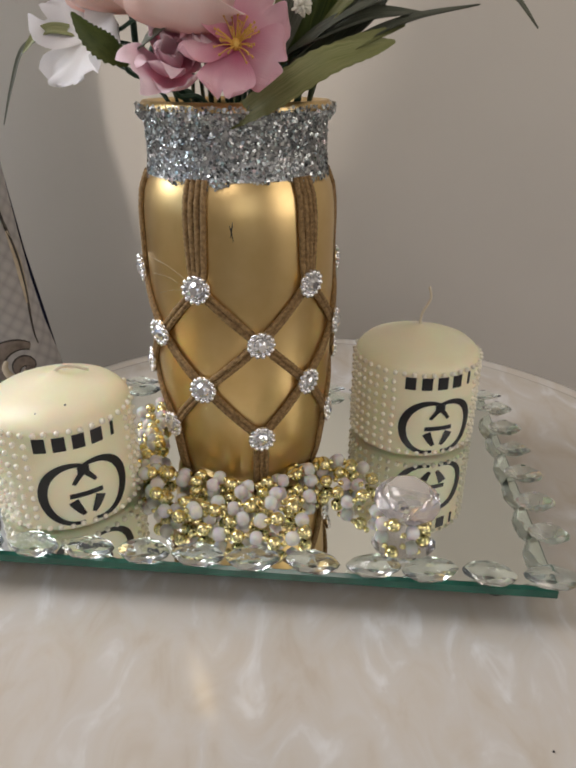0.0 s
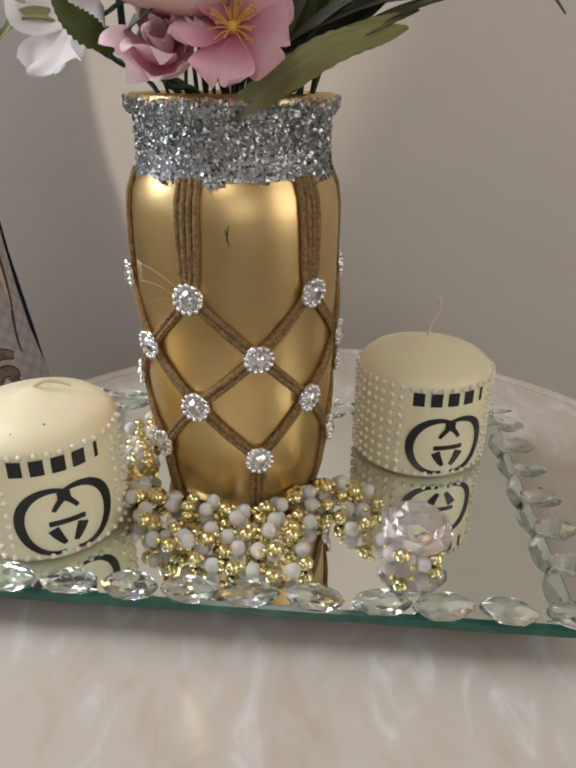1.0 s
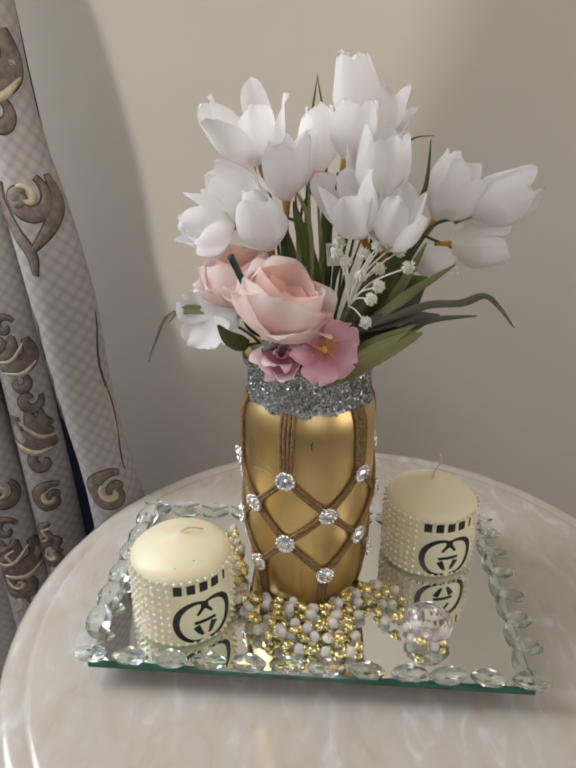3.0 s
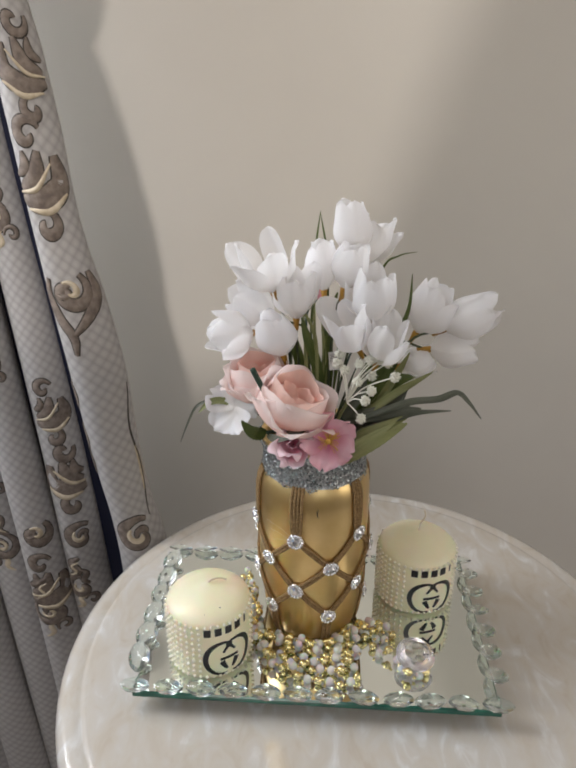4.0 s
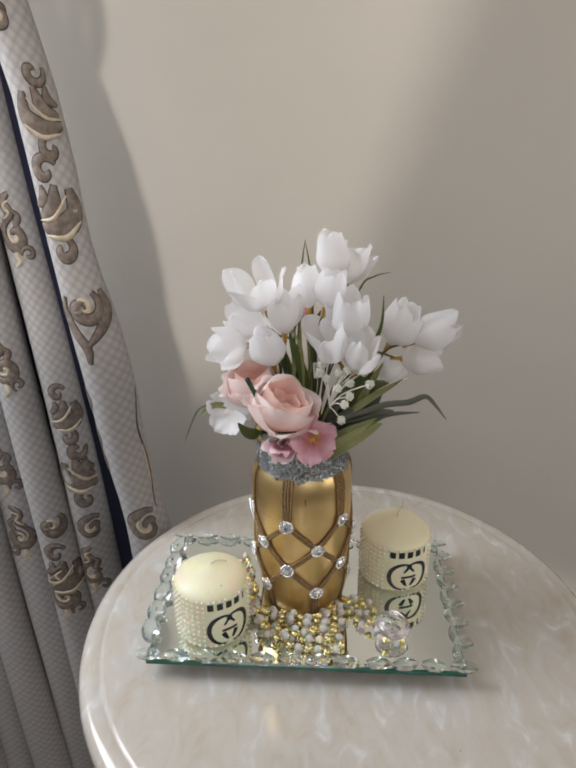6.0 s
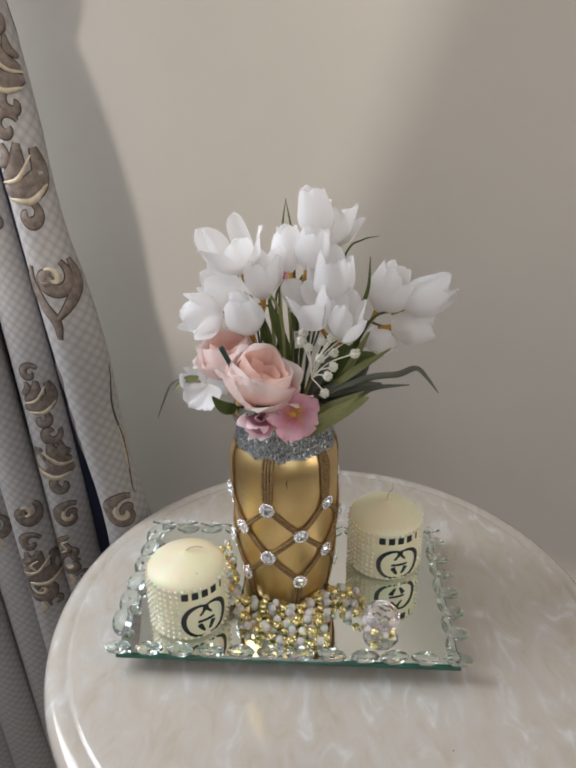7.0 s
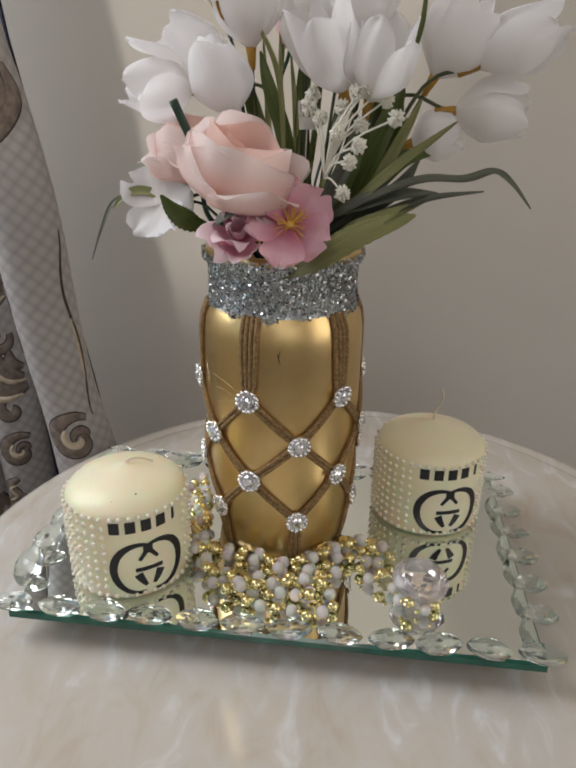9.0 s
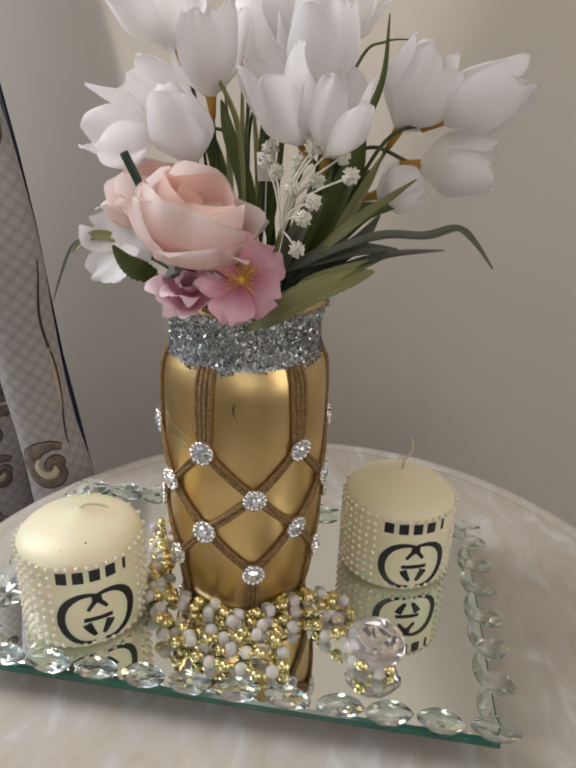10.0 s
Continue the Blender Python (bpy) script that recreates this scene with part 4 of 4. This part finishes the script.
for pts, w, mat in (([(0.006, 0.296, 0.778), (0.012, 0.29, 0.797), (0.021, 0.285, 0.819), (0.029, 0.285, 0.838), (0.032, 0.286, 0.847)], 0.0056, LEAF), ([(0.0, 0.296, 0.78), (0.005, 0.29, 0.8), (0.012, 0.285, 0.818), (0.019, 0.285, 0.838)], 0.0058, LEAF),
                    ([(-0.002, 0.3, 0.78), (0.006, 0.293, 0.803), (0.014, 0.29, 0.816), (0.024, 0.29, 0.838)], 0.005, LEAF_GREY), ([(0.008, 0.3, 0.78), (0.02, 0.295, 0.8), (0.034, 0.294, 0.8125), (0.049, 0.295, 0.816)], 0.0066, LEAF),
                    ([(0.004, 0.302, 0.782), (0.018, 0.298, 0.806), (0.03, 0.297, 0.822), (0.036, 0.297, 0.832)], 0.0054, LEAF), ([(-0.004, 0.288, 0.786), (0.002, 0.283, 0.8), (0.008, 0.281, 0.814), (0.01, 0.28, 0.828)], 0.0042, LEAF_GREY),
                    ([(0.0, 0.294, 0.776), (0.01, 0.286, 0.787), (0.02, 0.281, 0.797), (0.028, 0.279, 0.808)], 0.006, LEAF_GREY)):
    leaf(pts, w, mat, CAM_WAY, "dark green leaf in the dense cluster")
for pts, w, mat in (([(0.003, 0.3, 0.779), (0.017, 0.29, 0.811), (0.028, 0.288, 0.831), (0.031, 0.295, 0.852)], 0.0062, LEAF), 
                    ([(0.0, 0.305, 0.78), (0.012, 0.3, 0.81), (0.02, 0.298, 0.83), (0.024, 0.3, 0.845)], 0.0055, LEAF), ([(-0.02, 0.305, 0.79), (-0.022, 0.3, 0.82), (-0.03, 0.298, 0.845), (-0.034, 0.3, 0.86)], 0.004, LEAF),
                    ([(-0.03, 0.31, 0.79), (-0.034, 0.305, 0.82), (-0.04, 0.303, 0.842), (-0.047, 0.3, 0.855)], 0.004, LEAF), ([(-0.01, 0.31, 0.79), (-0.014, 0.308, 0.83), (-0.012, 0.31, 0.86), (-0.008, 0.31, 0.875)], 0.0035, LEAF),
                    ([(0.004, 0.296, 0.782), (0.02, 0.285, 0.8), (0.033, 0.281, 0.825), (0.04, 0.28, 0.84)], 0.003, LEAF_PALE)):
    leaf(pts, w, mat, CAM_WAY, "glossy green tulip leaf among the stems")
leaf([(-0.068, 0.29, 0.795), (-0.084, 0.3, 0.794), (-0.094, 0.303, 0.797), (-0.105, 0.305, 0.793), (-0.113, 0.305, 0.788), (-0.12, 0.305, 0.774), (-0.126, 0.305, 0.759)], 0.0013, LEAF_GREY, (0, -0.8, 0.6), "thin sage grey leaf curling down")
leaf([(-0.078, 0.3, 0.792), (-0.094, 0.3, 0.796), (-0.103, 0.299, 0.794), (-0.11, 0.298, 0.787)], 0.0026, LEAF_PALE, (0, -0.8, 0.6), "short pale leaf beside the white blossom")
leaf([(-0.06, 0.27, 0.784), (-0.066, 0.262, 0.788), (-0.0715, 0.26, 0.7925), (-0.0765, 0.26, 0.799)], 0.0044, LEAF, (-0.3, -0.85, 0.35), "green serrated rose leaf", serrated=0.18, fold=0.1)
leaf([(-0.058, 0.268, 0.784), (-0.053, 0.255, 0.788), (-0.042, 0.248, 0.7945), (-0.033, 0.245, 0.799)], 0.0036, LEAF_GREY, (0.1, -0.6, 0.75), "sage green leaf below the large rose", serrated=0.07, fold=0.1)

leaf([(-0.022, 0.296, 0.80), (-0.024, 0.292, 0.842), (-0.03, 0.288, 0.862), (-0.042, 0.284, 0.879)], 0.0013, LEAF_PALE, CAM_WAY, "thin pale grass blade curving between the tulips", "blade", thing_name="grass_blade")
for x0, x1, z1 in ((-0.030, -0.033, 0.868), (-0.02, -0.014, 0.872), (-0.012, -0.004, 0.866), (-0.026, -0.025, 0.876), (-0.016, -0.02, 0.862)):
    leaf([(x0, 0.303, 0.79), (0.5 * (x0 + x1) + 0.001, 0.302, 0.83), (x1, 0.304, z1)], 0.0015, LEAF_PALE if x1 < -0.015 else LEAF, CAM_WAY, "thin green grass blade among the tulip stems", "blade", thing_name="grass_blade")
blossom((-0.021, 0.336, 0.864), (0.2, -0.5, 0.8), 0.008, 17, PETAL_PINK, "small pink bud hidden among the tulip stems", 1.0, False, 5)
# bare wire stem that sticks out between the roses
part_stick = tagged(new("bare_stem"), "cut dark green wire stem sticking out of the roses", "stem")
part_stick.empty_display_size = 0.01
part("wire", tube_mesh("wire", curve_points([(-0.048, 0.275, 0.79), (-0.059, 0.263, 0.816), (-0.068, 0.257, 0.838)], 6), 0.0019, STEM_GREEN, seg=10), part_stick)


def floret_mesh(seed):
    r = random.Random(seed)
    items = []
    for k in range(90):
        d = Vector((r.gauss(0, 1), r.gauss(0, 1), r.gauss(0, 1))).normalized()
        e = d * r.uniform(0.0029, 0.0042)
        items.append(tube([d * 0.0004, e * 0.6, e], [0.0005, 0.0007, 0.0003], 5))
    v, f = join(items)
    return mesh("floret", v, f, FLORET)


FLORETS = [floret_mesh(k) for k in range(3)]
spray = tagged(new("filler_spray"), "cream filler flowers on thin white stalks", "flower")
spray.empty_display_size = 0.01
ROOT = Vector((-0.003, 0.272, 0.806))
part("main_stalk", tube_mesh("main_stalk", stem_path(ROOT, Vector((0.2, -0.5, 0.8)).normalized()), 0.0012, LEAF_PALE, seg=6), spray, "pale green stalk")
for i, q in enumerate([(-0.011, 0.272, 0.836), (-0.006, 0.27, 0.832), (0.01, 0.262, 0.842), (0.014, 0.261, 0.844), (0.022, 0.264, 0.839), (0.026, 0.256, 0.832), (0.011, 0.258, 0.821), (0.007, 0.258, 0.814),
                       (0.005, 0.257, 0.801), (0.002, 0.262, 0.826), (0.018, 0.262, 0.842), (0.004, 0.27, 0.836), (-0.009, 0.276, 0.841), (0.012, 0.266, 0.829)]):
    q = Vector(q)
    mid = (ROOT + q) / 2 + Vector((-0.15 * (q.x - ROOT.x), -0.002, 0.003))
    stalk = part("stalk", tube_mesh("stalk", curve_points([ROOT, mid, q], 5), [0.0005] * 11, FLORET, seg=5), spray)
    part("floret", FLORETS[i % 3], stalk, "", pose(*q, rnd.uniform(0, 90), rnd.uniform(0, 90), 0))

# ---- the curtain ----
curtain = thing("curtain", "grey quilted curtain with taupe scroll embroidery and navy lining", "curtain")


EDGE_RIGHT = [(0.0, -0.15), (0.5, -0.166), (0.565, -0.174), (0.604, -0.1845), (0.65, -0.191), (0.7, -0.195), (0.74, -0.1965), (0.782, -0.201), (0.835, -0.21), (0.89, -0.2235), (0.937, -0.228), (0.976, -0.23), (1.045, -0.238), (1.16, -0.262), (1.23, -0.283), (1.265, -0.292), (1.285, -0.345), (2.4, -0.4)]
EDGE_LEFT = [(0.0, -0.2), (0.513, -0.2235), (0.567, -0.2255), (0.612, -0.23), (0.668, -0.239), (0.754, -0.249), (0.826, -0.257), (0.888, -0.262), (1.045, -0.275), (1.16, -0.3), (1.265, -0.335), (1.285, -0.385), (2.4, -0.44)]


def between(rows, z):
    for (z0, a), (z1, b) in zip(rows, rows[1:]):
        if z <= z1:
            return a + (b - a) * max(0.0, z - z0) / (z1 - z0)
    return rows[-1][1]


def pleat_at(k, z):
    """Centre x, y and half width of pleat k at height z."""
    if k == 0:
        right, left = between(EDGE_RIGHT, z), between(EDGE_LEFT, z)
        x, w, y = (left + right) / 2, (right - left) / 2, 0.45
    else:
        x, w, y = -0.297 - 0.068 * (z - 0.577) - 0.046 * (k - 1) * (1.0 - 0.25 * (z - 0.577)), 0.0195 + 0.012 * (0.884 - z), 0.512 + 0.016 * (k % 2) + 0.006 * k
    w = max(w, 0.009)
    sway = 0.0 if k == 0 else 1.0
    return x + sway * 0.0025 * math.sin(9 * z + k * 2), y + sway * 0.004 * math.sin(7 * z + k), w


def pleat_point(k, a, z, lift=0.0):
    x, y, w = pleat_at(k, z)
    ripple = 1 + 0.05 * math.sin(3 * a + 4 * z + k)
    return Vector((x + (w * ripple + lift) * math.sin(a), y - (0.028 * ripple + lift) * math.cos(a), z))


for k in range(7):
    v, f, uv = [], [], []
    nz, na = 70, 32
    for j in range(nz + 1):
        z = 0.02 + 2.3 * j / nz
        for i in range(na + 1):
            a = radians(-165 + 330 * i / na)
            v.append(pleat_point(k, a, z))
            uv.append((0.024 * a, z))
    for j in range(nz):
        for i in range(na):
            o = j * (na + 1) + i
            f.append((o, o + 1, o + na + 2, o + na + 1))
    part("pleat", mesh("pleat", v, f, CLOTH, True, uv), curtain, "grey quilted cloth pleat")
v, f = [], []
for j in range(41):
    z = 0.02 + 2.3 * j / 40
    x0, y0, w0 = pleat_at(0, z)
    x1, y1, w1 = pleat_at(6, z)
    v += [(x1, 0.575, z), (x0 - 0.05, 0.53, z), (x0 + w0 * 0.1, 0.505, z)]
    if j:
        o = 3 * j
        f += [(o - 3, o - 2, o + 1, o), (o - 2, o - 1, o + 2, o + 1)]
thicken(part("lining", mesh("lining", v, f, NAVY), curtain, "navy blue lining"), 0.002)


def ribbon_on_pleat(k, line, width, mat, lift=0.0009, ends=0.18):
    """Raised embroidered stroke with pointed ends; line of (arc metres across, height)."""
    v, f, n = [], [], len(line)
    for i, (s, z) in enumerate(line):
        s0, z0 = line[max(0, i - 1)]
        s1, z1 = line[min(n - 1, i + 1)]
        d = math.hypot(s1 - s0, z1 - z0) or 1
        nx, nz = -(z1 - z0) / d, (s1 - s0) / d
        w = width * (ends + (1 - ends) * math.sin(math.pi * (0.06 + 0.9 * i / (n - 1))))
        for q, up in ((-0.5, 0.4), (-0.42, 1.0), (0.42, 1.0), (0.5, 0.4)):
            v.append(pleat_point(k, (s + q * w * nx) / 0.024, z + q * w * nz, lift * up))
        if i:
            o = 4 * i
            f += [(o - 4 + e, o - 3 + e, o + 1 + e, o + e) for e in range(3)]
    part("embroidery", mesh("embroidery", v, f, mat), curtain, {SCROLL: "taupe scroll embroidery", SCROLL_EDGE: "dark embroidered outline"}.get(mat, "beige scroll embroidery"))


def scroll_stroke(k, line, width):
    """A taupe stroke with a dark stitched outline and a beige vein."""
    ribbon_on_pleat(k, line, width + 0.0022, SCROLL_EDGE, 0.0006, 0.3)
    ribbon_on_pleat(k, line, width, SCROLL, 0.0011)


def spiral(s, z, size, turn, hand=1, turns=1.35, n=30):
    out = []
    for i in range(n + 1):
        t = i / n
        a = radians(turn) + hand * t * turns * 2 * math.pi
        r = size * (1 - 0.78 * t)
        out.append((s + r * math.cos(a), z + r * math.sin(a)))
    return out


def s_curve(s, z, ds, dz, bow, n=18):
    return [(s + ds * i / n + bow * math.sin(2 * math.pi * i / n), z + dz * i / n) for i in range(n + 1)]


er = random.Random(12)
MOTIFS = [(1, 0.0, 0.9, 0.012), (1, -0.004, 0.45, 0.012), (2, 0.0, 0.42, 0.014), (2, 0.0, 0.75, 0.012), (2, 0.003, 0.86, 0.012), (3, 0.0, 0.6, 0.013), (3, 0.0, 0.5, 0.013), (3, 0.0, 0.8, 0.013), (4, 0, 0.7, 0.013), (4, 0, 0.55, 0.013),
          (1, 0.0, 1.05, 0.012), (2, 0.0, 1.0, 0.012)]


def stroke(k, pts, width, gold=False):
    line = [(p.x, p.y) for p in curve_points([(a, h, 0) for a, h in pts], 8)]
    if gold:
        ribbon_on_pleat(k, line, width, SCROLL_GOLD, 0.0017)
    else:
        scroll_stroke(k, line, width)


def c_scroll(k, s0, z0, size, hand=1, width=0.011):
    """A broad C that curls in on itself round a beige heart."""
    scroll_stroke(k, spiral(s0, z0, size, 50, hand, 0.92), width)
    scroll_stroke(k, spiral(s0 + hand * size * 0.3, z0 + size * 0.05, size * 0.42, 200, -hand, 0.6), width * 0.5)
    ribbon_on_pleat(k, spiral(s0, z0, size * 0.5, 120, hand, 0.7), width * 0.5, SCROLL_GOLD, 0.0013)


def leaf_scroll(k, s0, z0, size, hand=1, width=0.012):
    """A lobed acanthus leaf with a curled foot and pale veins."""
    stroke(k, [(s0 - hand * size * 1.1, z0 - size * 0.7), (s0, z0 - size * 0.8), (s0 + hand * size * 0.9, z0 - size * 0.2), (s0 + hand * size * 0.8, z0 + size * 0.9)], width * 1.35)
    stroke(k, [(s0 - hand * size, z0 - size * 0.3), (s0 - hand * size * 0.2, z0 + size * 0.1), (s0 + hand * size * 0.1, z0 + size * 1.1)], width)
    stroke(k, [(s0 - hand * size * 1.1, z0 + size * 0.2), (s0 - hand * size * 0.6, z0 + size * 0.5), (s0 - hand * size * 0.6, z0 + size * 1.1)], width * 0.6)
    scroll_stroke(k, spiral(s0 - hand * size * 0.2, z0 + size * 1.7, size * 0.62, 20, hand, 0.95), width * 0.62)
    scroll_stroke(k, spiral(s0 - hand * size * 0.1, z0 - size * 1.75, size * 0.6, 80, -hand, 0.9), width * 0.68)
    stroke(k, [(s0 - hand * size * 1.1, z0 - size * 0.45), (s0 - hand * size * 0.2, z0 - size * 0.3), (s0 + hand * size * 0.6, z0 + size * 0.6)], width * 0.3, True)
    stroke(k, [(s0 - hand * size * 0.8, z0 - size * 1.1), (s0 + hand * size * 0.2, z0 - size * 1.2), (s0 + hand * size * 1.1, z0 - size * 0.6)], width * 0.4, True)


c_scroll(0, 0.008, 0.584, 0.021, 1, 0.0135)
c_scroll(0, 0.004, 0.846, 0.0185, -1, 0.012)
stroke(0, [(-0.013, 0.858), (-0.017, 0.843), (-0.012, 0.822), (-0.004, 0.804), (-0.005, 0.786)], 0.0095)
stroke(0, [(0.026, 0.862), (0.028, 0.843), (0.016, 0.824), (-0.002, 0.806)], 0.0105)
leaf_scroll(0, 0.004, 0.94, 0.021, 1, 0.0155)
leaf_scroll(0, 0.01, 1.025, 0.018, -1, 0.012)
c_scroll(0, 0.0, 1.1, 0.015)
for z in (0.668, 0.696, 0.742):
    stroke(0, [(-0.035, z - 0.014), (-0.024, z - 0.008), (-0.023, z + 0.006), (-0.034, z + 0.013)], 0.009)
leaf_scroll(1, 0.006, 0.605, 0.02, -1, 0.017)
leaf_scroll(1, 0.006, 0.688, 0.017, 1, 0.013)
c_scroll(1, 0.008, 0.525, 0.018, 1, 0.012)
c_scroll(2, 0.006, 0.535, 0.018, -1, 0.012)
leaf_scroll(2, 0.006, 0.455, 0.022, 1, 0.016)
for k, s, z, size in MOTIFS:
    hand = er.choice((-1, 1))
    turn = er.uniform(60, 200)
    size *= 1.45
    scroll_stroke(k, spiral(s, z, size, turn, hand, er.uniform(0.95, 1.3)), 0.011)
    scroll_stroke(k, s_curve(s - hand * size * 0.6, z + size * 0.9, hand * size * 0.9, size * 1.7, hand * 0.006), 0.012)
    scroll_stroke(k, s_curve(s + hand * size * 0.7, z + size * 0.3, -hand * size * 0.5, size * 1.3, -hand * 0.004), 0.007)
    ribbon_on_pleat(k, s_curve(s - hand * size * 0.5, z + size * 1.1, hand * size * 0.7, size * 1.1, hand * 0.005), 0.0035, SCROLL_GOLD, 0.0016)
    ribbon_on_pleat(k, s_curve(s + hand * size * 0.3, z - size * 0.7, -hand * size * 0.8, -size * 1.2, -hand * 0.004), 0.007, SCROLL_GOLD)
    ribbon_on_pleat(k, spiral(s, z, size * 0.42, turn + 40, hand, 0.8), 0.005, SCROLL_GOLD, 0.0014)
    scroll_stroke(k, spiral(s + hand * size * 0.7, z - size * 1.1, size * 0.5, turn + 90, -hand, 1.0), 0.0045)
# cord loop that ties the gathered pleat back
loop = [(-0.303 + 0.015 * math.cos(a), 0.452, 1.312 + 0.042 * math.sin(a)) for a in [2 * math.pi * i / 36 for i in range(36)]]
part("tie_loop", tube_mesh("tie_loop", loop + loop[:1], 0.0125, SCROLL, seg=10, lobes=3, twist=300, depth=0.1), curtain, "taupe cord loop of the tie-back")
# stitched border down the folded edge of the front pleat
ribbon_on_pleat(0, [(0.031 + 0.003 * math.sin(60 * z), z) for z in [0.6 + 0.006 * i for i in range(26)]], 0.0022, SCROLL_EDGE)
ribbon_on_pleat(0, [(0.0305 + 0.003 * math.sin(60 * z), z) for z in [0.63 + 0.004 * i for i in range(14)]], 0.006, SCROLL_GOLD)


# ---- small marks ----
part("speck", ball("speck", 0.0005, INK, 8, 6), cl, "dark speck", pose(0.011, -0.02, HL + 0.0042))
part("speck", ball("speck", 0.0003, INK, 8, 6), cl, "dark speck", pose(0.0, -0.026, HL + 0.0031))
for deg, h, dx in ((-1.5, 0.132, 0.9), (0.2, 0.1335, -0.7)):
    line = [on_jar(deg + dx * i * 0.5, h - 0.0016 * i, 0.0002) for i in range(5)]
    part("paint_scratch", tube_mesh("paint_scratch", line, [0.00012, 0.00026, 0.00026, 0.0002, 0.0001], INK, seg=5), jar, "dark scratch in the gold paint")
for a0, h0, a1, h1 in ((-22, 0.107, -52, 0.116), (-24, 0.104, -49, 0.109), (-20, 0.103, -44, 0.101)):
    line = curve_points([on_jar(a0, h0, 0.003), on_jar((a0 + a1) / 2, (h0 + h1) / 2 + 0.002, 0.003), on_jar(a1, h1, 0.004)], 6)
    part("loose_fibre", tube_mesh("loose_fibre", line, 0.00008, WICK, seg=4), jar, "fine loose cord fibre")

# small paper price tag caught behind the large rose
PAPER = mottle(material("tag_paper", (0.6, 0.59, 0.57), 0.6), [(0.54, 0.53, 0.51), (0.64, 0.63, 0.61)], 200)
tag = tagged(new("paper_tag"), "small white paper tag with printed dark bars behind the rose", "tag")
tag.empty_display_size = 0.01
tag_m = pose(-0.0115, 0.285, 0.8325, 72, 0, 12) @ Matrix.Scale(0.8, 4)
card = [(x, y, z) for z in (0, 0.0003) for x, y in ((-0.005, -0.008), (0.005, -0.008), (0.005, 0.008), (-0.005, 0.008))]
part("card", mesh("card", card, [(3, 2, 1, 0), (4, 5, 6, 7), (0, 1, 5, 4), (1, 2, 6, 5), (2, 3, 7, 6), (3, 0, 4, 7)], PAPER, False), tag, "", tag_m)
for k in range(7):
    x, w = -0.0038 + 0.0012 * k, (0.0003, 0.0005, 0.0002)[k % 3]
    part("printed_bar", mesh("printed_bar", [(x, -0.001, 0.00036), (x + w, -0.001, 0.00036), (x + w, 0.006, 0.00036), (x, 0.006, 0.00036)], [(0, 1, 2, 3)], INK, False), tag, "", tag_m)
part("tie", tube_mesh("tie", [(-0.0115, 0.287, 0.8265), (-0.012, 0.29, 0.81), (-0.014, 0.293, 0.79)], 0.0003, PAPER, seg=5), tag, "thin white tie")

for x, y in ((0.02, 0.085), (0.045, 0.105), (-0.03, 0.09), (0.09, 0.14), (0.07, 0.1)):
    part("speck", ball("speck", 0.00045, INK, 8, 6), table, "dark speck of dust", pose(x - TX, y - TY, TABLE + 0.0002))
